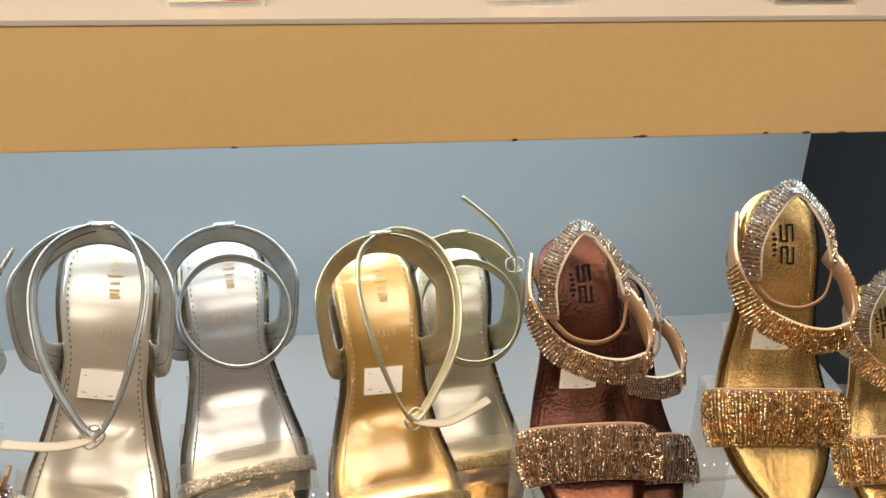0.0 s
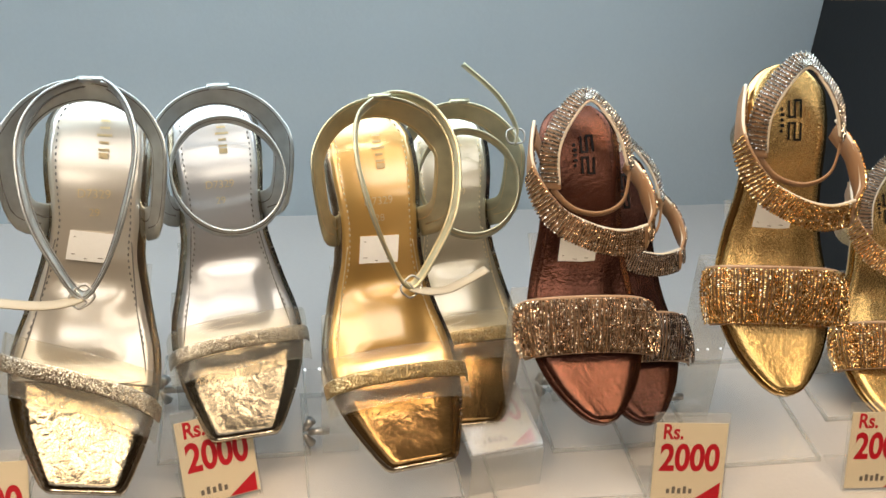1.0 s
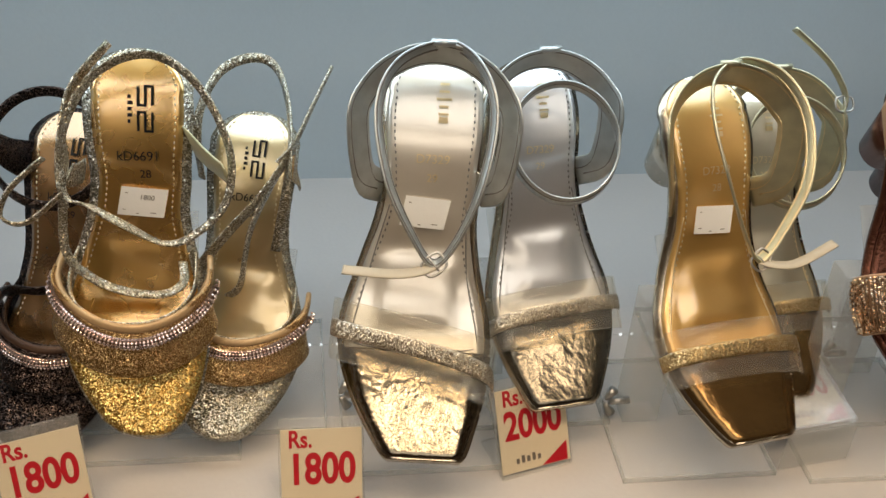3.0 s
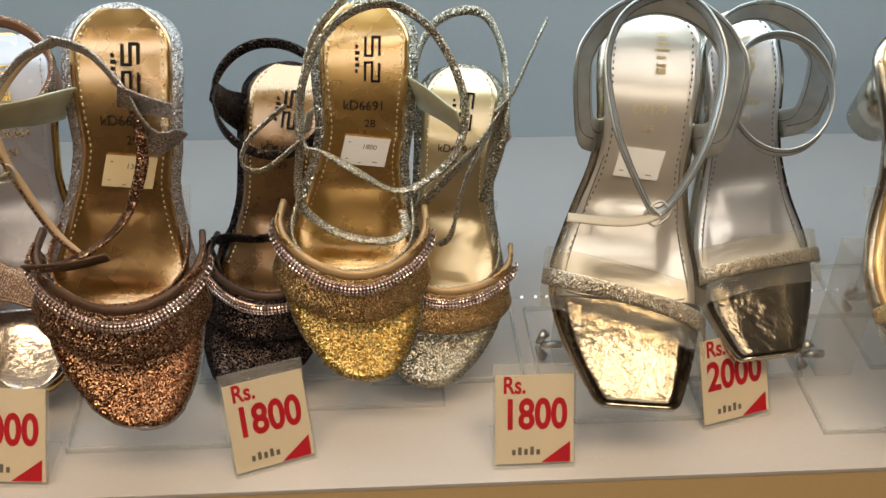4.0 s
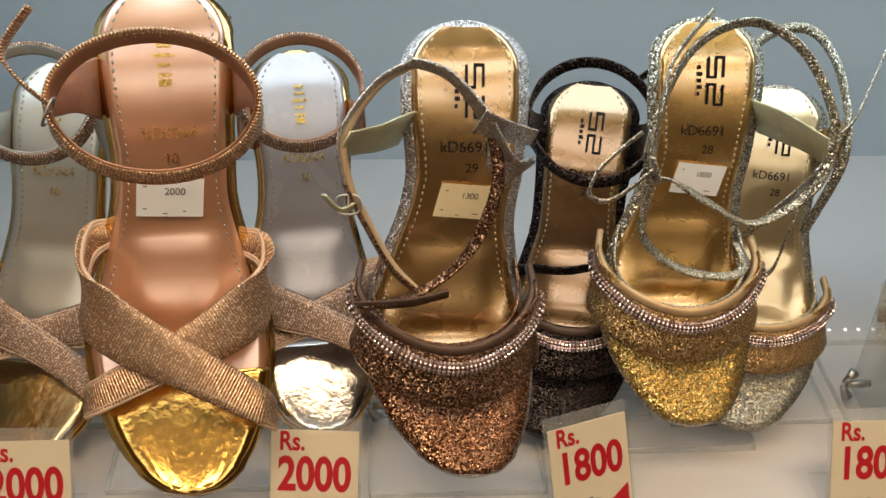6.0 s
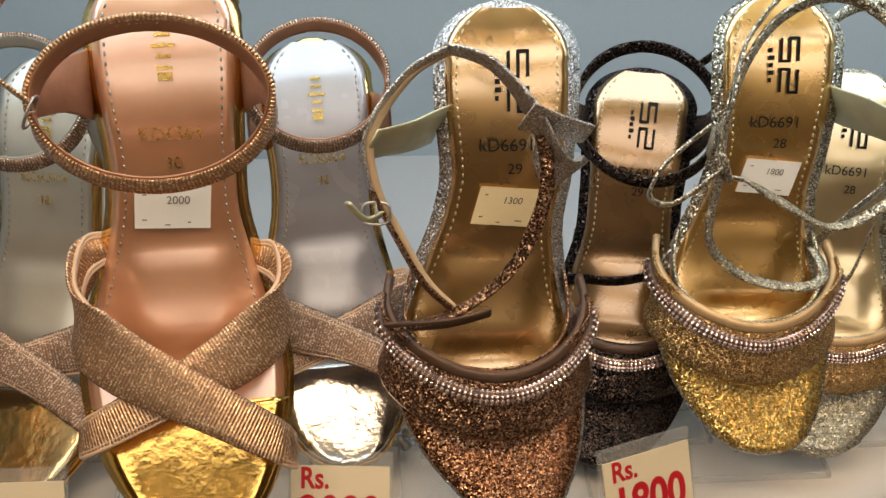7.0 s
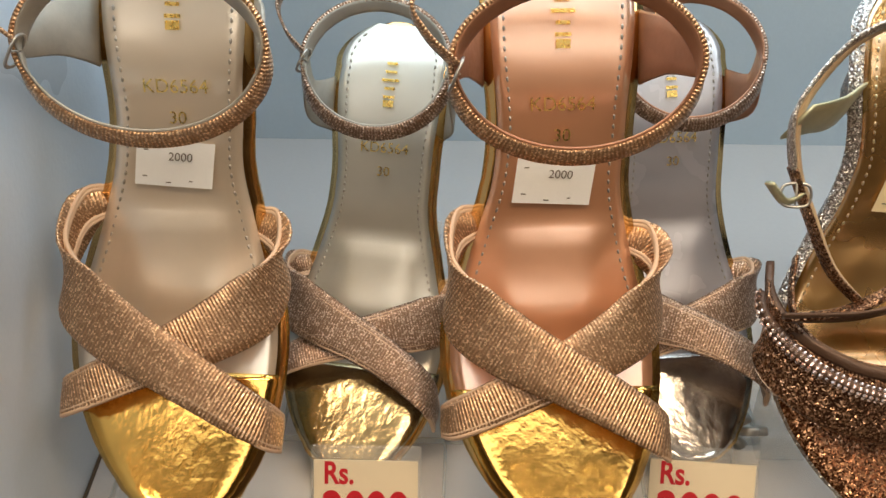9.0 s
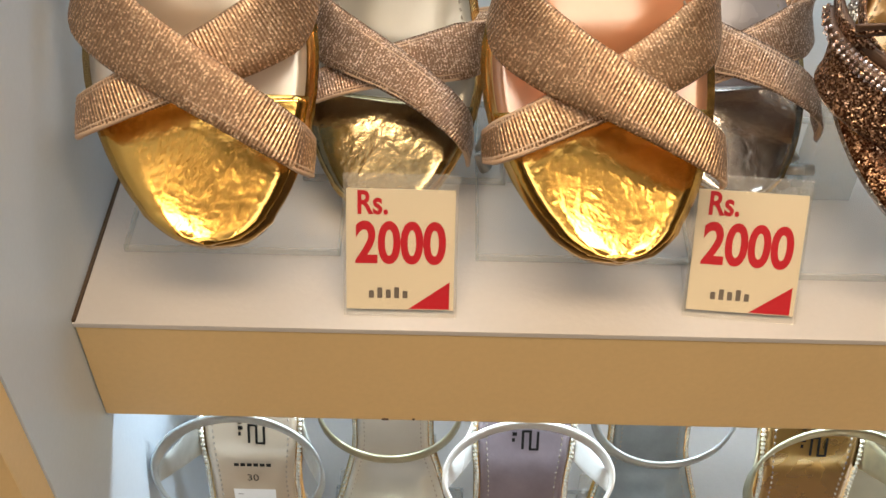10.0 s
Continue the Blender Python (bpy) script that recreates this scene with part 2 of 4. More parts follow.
GEM_V = [Vector(v) for v in ((1, 0, 0), (0.5, 0.87, 0), (-0.5, 0.87, 0), (-1, 0, 0), (-0.5, -0.87, 0), (0.5, -0.87, 0), (0, 0.6, 0.75), (0.52, -0.3, 0.75), (-0.52, -0.3, 0.75))]
GEM_F = ((0, 1, 6), (0, 6, 7), (1, 2, 6), (2, 3, 6), (3, 8, 6), (3, 4, 8), (4, 5, 8), (5, 7, 8), (5, 0, 7), (6, 8, 7))


def gems(name, places, r, material, parent, label="", rng=None):
    """Many small cut stones as one mesh; places: (point, normal)."""
    verts, faces = [], []
    for p, nrm in places:
        if rng:
            nrm = (nrm + Vector((rng.uniform(-1, 1), rng.uniform(-1, 1), rng.uniform(-1, 1))) * 0.30).normalized()
        q = nrm.to_track_quat("Z", "Y")
        b = len(verts)
        verts += [p + q @ (v * r) for v in GEM_V]
        faces += [tuple(b + i for i in f) for f in GEM_F]
    me = bpy.data.meshes.new(name)
    me.from_pydata(verts, [], faces)
    me.materials.append(material)
    ob = new(name, me)
    ob.parent = parent
    tagged(ob, label, kind="stuff")
    return ob


def words(text, size, bold=0.0):
    """The mesh of a piece of writing in the built-in font, centred."""
    cu = bpy.data.curves.new("writing", "FONT")
    cu.body, cu.size, cu.offset, cu.align_x, cu.align_y = text, size, bold, "CENTER", "CENTER"
    ob = bpy.data.objects.new("writing", cu)
    scene.collection.objects.link(ob)
    me = bpy.data.meshes.new_from_object(ob.evaluated_get(bpy.context.evaluated_depsgraph_get()))
    bm = bmesh.new()
    bm.from_mesh(me)
    bpy.data.objects.remove(ob)
    bpy.data.curves.remove(cu)
    bpy.data.meshes.remove(me)
    return bm


def merged(*bms):
    out = bmesh.new()
    for b in bms:
        me = bpy.data.meshes.new("tmp")
        b.to_mesh(me)
        b.free()
        out.from_mesh(me)
        bpy.data.meshes.remove(me)
    return out


# ---- the display unit ----
TOP, BOARD, PITCH = 1.05, 0.058, 0.327
XL, XR, YB = -0.596, 0.466, 0.336
LEFT_FRONT = -0.056


def shelf(name, z, front, label):
    """A shelf board with a deep front edging."""
    ob = tagged(part(name, merged(box(XL, XR, front, YB, z - 0.0025, z, 0.0004), box(XL, XR, front + 0.0185, YB, z - 0.022, z - 0.0025)), M_SHELF), label, "shelf", "shelves of the unit", "structure")
    part("edging", box(XL + 0.0005, XR - 0.0005, front + 0.0004, front + 0.018, z - BOARD, z - 0.0027, 0.0008), M_LIP, ob, "tan laminate front edging")
    rng = random.Random(int(z * 1000))
    bm = bmesh.new()
    for i in range(11):
        x, w = rng.uniform(XL + 0.05, XR - 0.05), rng.uniform(0.001, 0.006)
        zz = z - BOARD + rng.uniform(0.0003, 0.0012)
        bmesh.ops.create_icosphere(bm, subdivisions=1, radius=0.5, matrix=Matrix.LocRotScale((x, front + 0.0003, zz), None, (w, 0.0012, rng.uniform(0.0006, 0.0016))))
    part("chips", bm, M_SCUFF, ob, "small dark chips along the lower edge")
    return ob


SHELF_MAIN = shelf("shelf_middle", TOP, 0.0, "white laminate shelf with tan front edging holding sandals")
SHELF_UP = shelf("shelf_upper", TOP + PITCH, 0.06, "white laminate shelf above with tan front edging")
SHELF_LOW = shelf("shelf_lower", TOP - PITCH, -0.05, "white laminate shelf below with more sandals")
tagged(part("wall_back", box(XL - 0.03, XR + 0.03, YB, YB + 0.02, 0.0, 2.2), M_WALL), "pale cool grey back board of the display unit", "wall", "", "structure")
left = tagged(part("wall_left", box(XL - 0.05, XL, LEFT_FRONT + 0.004, YB, 0.0, 2.2, 0.0006), M_SIDE), "glossy white side panel of the display unit", "wall", "", "structure")
part("edging", box(XL - 0.05, XL - 0.0008, LEFT_FRONT - 0.012, LEFT_FRONT + 0.004, 0.0, 2.2, 0.0008), M_LIP, left, "tan laminate front edging")
tagged(part("wall_right", box(XR, XR + 0.04, 0.0, YB, 0.0, 2.2, 0.001), M_BLACK), "matt black side panel of the display unit", "wall", "", "structure")
# dark corner bead where the shelf meets the side panel
part("trim", box(XL, XL + 0.0012, 0.0005, YB - 0.002, TOP, TOP + 0.0012), M_SCUFF, SHELF_MAIN, "thin dark joint line")

# plain shop round the unit
tagged(part("floor", box(-3, 3, -3.4, 0.36, -0.05, 0.0), M_FLOOR), "plain beige shop floor", "floor", "", "structure")
tagged(part("ceiling", box(-3, 3, -3.4, 0.36, 2.9, 2.95), M_CEIL), "plain shop ceiling", "ceiling", "", "structure")
tagged(part("wall_south", box(-3, 3, -3.5, -3.4, 0, 2.9), M_ROOM), "plain shop wall behind the camera", "wall", "", "structure")
tagged(part("wall_west", box(-3.1, -3, -3.4, 0.36, 0, 2.9), M_ROOM), "plain shop wall", "wall", "", "structure")
tagged(part("wall_east", box(3, 3.1, -3.4, 0.36, 0, 2.9), M_ROOM), "plain shop wall", "wall", "", "structure")
tagged(part("wall_north", box(-3, 3, 0.36, 0.46, 0, 2.9), M_ROOM), "plain shop wall behind the unit", "wall", "", "structure")

# row of tiny light points along the shelf
N_LED = Nodes("white light points").set(Base_Color=(0.9, 0.92, 0.95, 1), Emission_Color=(0.9, 0.95, 1, 1), Emission_Strength=1.2)
led = tagged(new("light_string"), "string of tiny white light points along the shelf", "light string")
led.location = (0, 0.145, TOP)
bm = bmesh.new()
rng = random.Random(5)
for i in range(125):
    bmesh.ops.create_icosphere(bm, subdivisions=1, radius=1.0, matrix=Matrix.LocRotScale((XL + 0.02 + i * 0.0083 + rng.uniform(-0.0008, 0.0008), 0, 0.0005), None, (0.0010, 0.0010, 0.0008)))
ob = part("light_points", bm, N_LED.mat, led)
ob["kind"] = "stuff"
part("wire", box(XL + 0.01, XR - 0.02, -0.0004, 0.0004, 0.0, 0.0004), M_ACRYL, led)

# ---- the sandals ----
# side view of the footbed, toe to heel, in metres
SIDE_Y = (0.0, 0.012, 0.035, 0.065, 0.092, 0.118, 0.143, 0.168, 0.190)
SIDE_Z = (0.004, 0.002, 0.0, 0.0002, 0.0068, 0.0235, 0.0390, 0.0470, 0.0482)
_p = catmull([(0, y, z) for y, z in zip(SIDE_Y, SIDE_Z)], 161)
_l = np.cumsum([0] + [(_p[i + 1] - _p[i]).length for i in range(160)])
LENGTH = float(_l[-1])
_l /= LENGTH
_py, _pz = np.array([p.y for p in _p]), np.array([p.z for p in _p])


def centre(u):
    return float(np.interp(u, _l, _py)), float(np.interp(u, _l, _pz))


ROUND_U = (0.0, 0.004, 0.012, 0.04, 0.09, 0.16, 0.25, 0.34, 0.45, 0.58, 0.70, 0.80, 0.89, 0.95, 0.985, 0.996, 1.0)
ROUND_W = (0.0, 0.0064, 0.0110, 0.0185, 0.0255, 0.0318, 0.0360, 0.0362, 0.0295, 0.0228, 0.0226, 0.0246, 0.0250, 0.0205, 0.0120, 0.0066, 0.0)
SQUARE_W = (0.0165, 0.0178, 0.0195, 0.0225, 0.0270, 0.0325, 0.0365, 0.0366, 0.0300, 0.0236, 0.0232, 0.0252, 0.0252, 0.0205, 0.0120, 0.0066, 0.0)
POINT_W = (0.0, 0.0045, 0.0080, 0.0145, 0.0225, 0.0300, 0.0352, 0.0362, 0.0312, 0.0258, 0.0240, 0.0245, 0.0238, 0.0190, 0.0105, 0.0058, 0.0)


DENSE_U = np.linspace(0.0, 1.0, 161)


class Foot:
    """The shape of one sandal's footbed: F(u, v, w) is the place at u (toe 0, heel 1), v metres to its right and w above it."""

    def __init__(self, widths, bend):
        self.widths, self.bend = widths, bend
        # eased between the given widths
        self.dense = np.convolve(np.pad(np.interp(DENSE_U, ROUND_U, widths), 6, mode="edge"), np.ones(13) / 13, "valid")
        self.dense[:8] = np.interp(DENSE_U[:8], ROUND_U, widths)

    def half(self, u):
        if u > 0.89:
            # the heel end is a half ellipse
            return self.widths[12] * math.sqrt(max(0.0, 1 - ((u - 0.89) / 0.11) ** 2))
        return float(np.interp(u, DENSE_U, self.dense))

    def tangent(self, u):
        (y0, z0), (y1, z1) = centre(max(u - 0.02, 0)), centre(min(u + 0.02, 1))
        return Vector((0, y1 - y0, z1 - z0)).normalized()

    def __call__(self, u, v=0.0, w=0.0):
        over = 0.0
        if u < 0:
            over, u = u * LENGTH, 0.0
        elif u > 1:
            over, u = (u - 1) * LENGTH, 1.0
        y, z = centre(u)
        t = self.tangent(u)
        nrm = Vector((0, -t.z, t.y))
        mid = self.bend * (0.010 * math.sin(math.pi * min(1, u * 1.5)) - 0.006 * (1 - u) ** 2)
        return Vector((mid + v, y, z)) + nrm * w + t * over

    def normal(self, u):
        t = self.tangent(u)
        return Vector((0, -t.z, t.y))

    def slab(self, u0, u1, grow, low, high, n=46, k=9, cup=0.0, pad=None):
        """A layer of the sole between u0 and u1: grow widens it; low and high are its under and upper side; cup raises its rim."""
        bm = bmesh.new()
        tops, bots = [], []
        for i in range(n):
            s = i / (n - 1)
            s = 0.5 - 0.5 * math.cos(math.pi * s) if u1 - u0 > 0.5 else s
            u = u0 + (u1 - u0) * s
            h = max(self.half(u) + grow, 0.0012)
            tops.append([bm.verts.new(self(u, h * x, high + cup * x * x - 0.0012 * (abs(x) > 0.97) + (0.0032 * math.exp(-((u - pad) / 0.088) ** 6 - (h * x / 0.0190) ** 6) if pad else 0))) for x in (-1 + 2 * j / (k - 1) for j in range(k))])
            bots.append([bm.verts.new(self(u, h * x * 0.97, low)) for x in (-1 + 2 * j / (k - 1) for j in range(k))])
        for i in range(n - 1):
            for j in range(k - 1):
                bm.faces.new((tops[i][j], tops[i][j + 1], tops[i + 1][j + 1], tops[i + 1][j]))
                bm.faces.new((bots[i][j], bots[i + 1][j], bots[i + 1][j + 1], bots[i][j + 1]))
            bm.faces.new((tops[i][0], tops[i + 1][0], bots[i + 1][0], bots[i][0]))
            bm.faces.new((tops[i][-1], bots[i][-1], bots[i + 1][-1], tops[i + 1][-1]))
        for a, b in ((0, False), (n - 1, True)):
            for j in range(k - 1):
                q = (tops[a][j], bots[a][j], bots[a][j + 1], tops[a][j + 1])
                bm.faces.new(q[::-1] if b else q)
        bmesh.ops.recalc_face_normals(bm, faces=bm.faces[:])
        return bm

    def arch(self, u0, u1, h, k0=1.0, k1=1.0, out=0.003, lift=0.0, n=9, lean=0.0, tilt=0.45):
        """Control points of a strap over the foot from the left rim at u0 to the right rim at u1."""
        pts, sides = [], []
        for i in range(n):
            s = i / (n - 1)
            u = u0 + (u1 - u0) * (0.55 * s + 0.45 * s * s * (3 - 2 * s)) + lean * math.sin(math.pi * s)
            hw = self.half(u) + out
            v = -hw * math.cos(math.pi * s)
            w = -0.003 + lift + h * math.sin(math.pi * s) ** 0.75
            pts.append(self(u, v, w))
            sides.append(self.tangent(u) * 1.0 + self.normal(u) * (tilt * math.sin(math.pi * s)))
        return pts, sides

    def surface(self, pts, sides, width, x, s):
        """A point and normal on a strap made by ribbon(): s along (0..1), x across (-0.5..0.5)."""
        c, d = catmull(pts, 61), catmull(sides, 61)
        i = min(max(int(s * 60), 1), 59)
        t = (c[i + 1] - c[i - 1]).normalized()
        w = (d[i] - t * d[i].dot(t)).normalized()
        return c[i] + w * width * x, t.cross(w)


def mapped(bm, foot, u0, v0, turn, w=0.0016):
    """Lays flat writing on the footbed round u0, v0, turned by degrees."""
    c, s = math.cos(radians(turn)), math.sin(radians(turn))
    for v in bm.verts:
        x, y = c * v.co.x - s * v.co.y, s * v.co.x + c * v.co.y
        v.co = foot(u0 + y / LENGTH, v0 + x, w)
    return bm


def stitches(foot, parent, material, u0, u1, inset, side, n, w=0.0011):
    """A row of raised stitches along the rim."""
    bm = bmesh.new()
    for i in range(n):
        u = u0 + (u1 - u0) * i / (n - 1)
        a, b = foot(u, side * (foot.half(u) - inset), w), foot(u + 0.0095, side * (foot.half(u + 0.0095) - inset), w)
        d = b - a
        m = Matrix.Translation((a + b) / 2) @ d.to_track_quat("Z", "Y").to_matrix().to_4x4() @ Matrix.Diagonal((0.0005, 0.0005, d.length * 0.5, 1))
        bmesh.ops.create_icosphere(bm, subdivisions=1, radius=1.0, matrix=m)
    ob = part("stitching", bm, material, parent)
    ob["kind"] = "stuff"
    return ob


def two_bar_logo(foot, parent, material, u0, v0, scale=1.0):
    """The maker's mark as plain bars, lengthwise on the footbed."""
    bms = []
    for k, flip in ((0, 1), (1, -1)):
        y0 = (k - 0.5) * 0.0125 * scale
        for x, yy, sx, sy in ((-0.0035, 0, 0.0012, 0.0092), (0.0, 0, 0.0012, 0.0092), (0.0035, 0, 0.0012, 0.0092), (-0.00175 , 0.0046 * flip, 0.0045, 0.0012), (0.00175, -0.0046 * flip, 0.0045, 0.0012)):
            x, yy, sx, sy = (v * scale for v in (x, yy, sx, sy))
            bms.append(box(x - sx / 2, x + sx / 2, y0 + yy - sy / 2, y0 + yy + sy / 2, 0, 0.0002))
    for i, h in enumerate((0.6, 1.0, 0.8, 1.0, 0.6)):
        bms.append(box(-0.0085 * scale, (-0.0085 + 0.0022 * h) * scale, (-0.007 + i * 0.003) * scale, (-0.0052 + i * 0.003) * scale, 0, 0.0002))
    ob = part("printed_mark", mapped(merged(*bms), foot, u0, v0, 0), material, parent, "maker's mark in plain bars")
    ob["kind"] = "stuff"
    return ob


def small_logo(foot, parent, material, u0, v0):
    """A small lengthwise stamped mark."""
    bms = []
    for i, (w, l) in enumerate(((0.0045, 0.0012), (0.005, 0.0012), (0.0075, 0.0012), (0.0045, 0.0012), (0.005, 0.0012), (0.0045, 0.0028))):
        y = 0.010 - i * 0.0036
        bms.append(box(-w / 2, w / 2, y, y + l, 0, 0.0002))
    ob = part("stamped_mark", mapped(merged(*bms), foot, u0, v0, 0), material, parent, "gold stamped mark in plain bars")
    ob["kind"] = "stuff"
    return ob


def writing(foot, parent, material, text, size, u0, v0=0.0, w=0.0022):
    return part("writing", mapped(words(text, size), foot, u0, v0, 0, w), material, parent)


def sticker(foot, parent, u0, v0, wide, high, material, text="", turn=0, size=0.0045):
    bm = bmesh.new()
    bmesh.ops.create_grid(bm, x_segments=6, y_segments=6, size=0.5)
    for v in bm.verts:
        v.co.x, v.co.y = v.co.x * wide, v.co.y * high
    ob = part("price_sticker", mapped(bm, foot, u0, v0, turn, 0.0018), material, parent, "white paper price sticker")
    if text:
        part("writing", mapped(words(text, size), foot, u0 + 0.012, v0 + 0.002, turn, 0.0022), M_GREYINK, ob)
    rng = random.Random(int((u0 + v0 * 7) * 1e4))
    bms = [box(x, x + rng.uniform(0.001, 0.003), y, y + 0.0004, 0, 0.0001) for x, y in ((-wide * 0.4, -high * 0.3), (-wide * 0.1, -high * 0.42), (wide * 0.2, -high * 0.36), (-wide * 0.4, high * 0.28))]
    part("print_bars", mapped(merged(*bms), foot, u0, v0, turn, 0.0022), M_GREYINK, ob)
    return ob


def buckle(parent, m, s=1.0):
    """A small rectangular wire buckle with its tongue."""
    pts = [(-0.005 * s, -0.004 * s, 0), (0.005 * s, -0.004 * s, 0), (0.005 * s, 0.004 * s, 0), (-0.005 * s, 0.004 * s, 0)]
    bm = merged(tube(pts, 0.0007 * s, 28, True, 6), tube([(0, -0.004 * s, 0), (0, 0, 0.001), (0, 0.005 * s, 0)], 0.0005 * s, 8, False, 6))
    bmesh.ops.transform(bm, matrix=m, verts=bm.verts[:])
    return part("buckle", bm, M_STEEL, parent, "small metal buckle", True)


def ring_points(foot, uc, w, a, b, tip=0.0, shift=0.0, sharp=1.0, n=14, start=0.0, turn=2 * math.pi):
    """Control points of an ankle loop lying over the heel: 0 is its heel end, half way its front end."""
    t, nrm = foot.tangent(uc), foot.normal(uc)
    pts, sides = [], []
    for i in range(n):
        q = start + turn * i / (n if abs(turn) > 6.2 else n - 1)
        f = (1 - math.cos(q)) / 2
        pts.append(foot(uc, shift * f) + Vector((math.sin(q) * a * (1 - (1 - sharp) * f), 0, 0)) + t * (b * math.cos(q)) + nrm * (w + tip * f))
        sides.append(nrm * 0.65 + t * 0.8)
    return pts, sides


def sole_parts(shoe, foot, spec):
    """Outsole, rim, heel block and insole shared by all kinds."""
    sole = part("outsole", foot.slab(0.0, 1.0, 0.0012, -0.0075, -0.002), spec["rim"], shoe, spec.get("rim_label", ""), True)
    t, nrm = foot.tangent(0.88), foot.normal(0.88)
    h0 = foot(0.88, 0, -0.0072)
    down = Vector((0, -0.10, -1)).normalized()
    m = Matrix.Translation(h0 + down * 0.0275) @ down.to_track_quat("Z", "Y").to_matrix().to_4x4()
    bm = cyl(0.0195, 0.0135, 0.046, m, 24)
    part("heel", bm, spec["rim"], shoe, "", True)
    insole = part("insole", foot.slab(spec.get("in0", 0.2), 0.985, -0.0022, -0.003, 0.0002, 64, 17, cup=0.0011, pad=spec.get("pad", 0.42)), spec["insole"], shoe, spec.get("insole_label", ""), True)
    for s in (-1, 1):
        stitches(foot, insole, spec["thread"], spec.get("st0", 0.34), 0.95, 0.0062, s, 38)
    return insole


def seam(parent, pts, sides, wide, e, material, closed=False, r=0.0010):
    """A sewn line along a strap, at e of its width."""
    wide = wide if isinstance(wide, list) else [wide] * len(pts)
    c = [p + s.normalized() * w * e for p, s, w in zip(pts, sides, wide)]
    return part("seam", tube(c, r, 60, closed, 5), material, parent, "", True)


def cross_sandal(shoe, foot, spec):
    """Two wide ribbed bands crossing over the toes and a buckled ankle loop."""
    insole = sole_parts(shoe, foot, spec)
    part("toe_pad", foot.slab(0.0, 0.235, -0.0006, -0.003, 0.0008, n=22, k=13, cup=0.0008), spec["toe"], shoe, spec["toe_label"], True)
    rise = spec.get("rise", 0.085)
    for u0, u1, wide, lift in ((0.395 + rise, 0.140, (0.0130, 0.0205, 0.0235, 0.0215, 0.0180, 0.0160, 0.0150, 0.0145, 0.0120), 0.0050), (0.185, 0.365 + rise, (0.0100, 0.0125, 0.0135, 0.0145, 0.0160, 0.0195, 0.0225, 0.0195, 0.0125), 0.0)):
        pts, sides = foot.arch(u0, u1, 0.0225, out=0.0050, lift=lift, tilt=0.12, lean=-0.75 * rise)
        top = 0 if u0 > u1 else -1
        ub, sg = max(u0, u1), -1 if u0 > u1 else 1
        end, turn = foot(ub + 0.030, sg * (foot.half(ub + 0.03) - 0.003), -0.005), foot(ub + 0.022, sg * (foot.half(ub) + 0.0035), 0.002)
        back = foot.tangent(ub) - foot.normal(ub) * 0.3
        if top == 0:
            pts, sides, wide = [end, turn] + pts[1:], [back, back] + sides[1:], (0.009, 0.0150) + wide[1:]
        else:
            pts, sides, wide = pts[:-1] + [turn, end], sides[:-1] + [back, back], wide[:-1] + (0.0150, 0.009)
        band = part("cross_band", ribbon(pts, sides, wide, 0.0016, 54), spec["strap"], shoe, spec["strap_label"], True)
        for e in (-0.47, 0.47):
            c = [p + s.normalized() * w * e for p, s, w in zip(pts, sides, wide)]
            part("piping", tube(c, 0.0009, 48, False, 6), spec["edge"], band, "", True)
            seam(band, pts, sides, [w * 0.80 for w in wide], e, spec["edge"], False, 0.0010)
    uc, a, b = spec.get("ring", (0.775, 0.0360, 0.0250))
    pts, sides = ring_points(foot, uc, 0.034, a, b, -0.004, spec.get("ring_v", 0.0))
    part("ankle_strap", ribbon(pts, sides, 0.0062, 0.0018, 70, True), spec["strap"], shoe, "", True)
    part("strap_lining", ribbon([p + (foot(uc + 0.01, 0, 0.034) - p) * 0.035 for p in pts], sides, 0.0058, 0.0010, 60, True), spec["lining"], shoe, "", True)
    for s in (-1, 1):
        e = foot(uc + 0.01, s * (a - 0.0008), 0.033)
        q = [foot(0.80, s * (foot.half(0.80) + 0.0005), -0.004), foot(0.80, s * (foot.half(0.8) + 0.006), 0.013), e]
        part("side_strap", ribbon(q, [foot.tangent(0.8)] * 3, (0.024, 0.010), 0.0014, 16), spec["lining"], shoe, "smooth lined side strap", True)
    t, nrm = foot.tangent(0.8), foot.normal(0.8)
    m = Matrix.Translation(foot(uc, -a + 0.0013, 0.036)) @ Matrix((Vector((0.4, 0.9 * t.y, 0.9 * t.z)).normalized(), nrm, Vector((1, 0, 0)))).transposed().to_4x4()
    buckle(shoe, m, 0.8)
    q = [foot(uc + 0.01, -a + 0.0013, 0.036), foot(uc + 0.04, -a - 0.007, 0.039), foot(uc + 0.075, -a - 0.0105, 0.042), foot(uc + 0.12, -a, 0.046)]
    part("strap_end", ribbon(q, [nrm + t * 0.4] * 4, (0.0065, 0.005), 0.0012, 22), spec["strap"], shoe, "", True)
    small_logo(foot, insole, spec["stamp"], 0.84, 0)
    if spec.get("code"):
        writing(foot, insole, spec["stamp"], spec["code"], 0.0062, 0.715)
        writing(foot, insole, spec["stamp"], spec["size"], 0.0058, 0.665)
    if spec.get("sticker"):
        sticker(foot, insole, 0.588, -0.001, 0.0255, 0.0155, M_STICK, "2000", -3, 0.004)


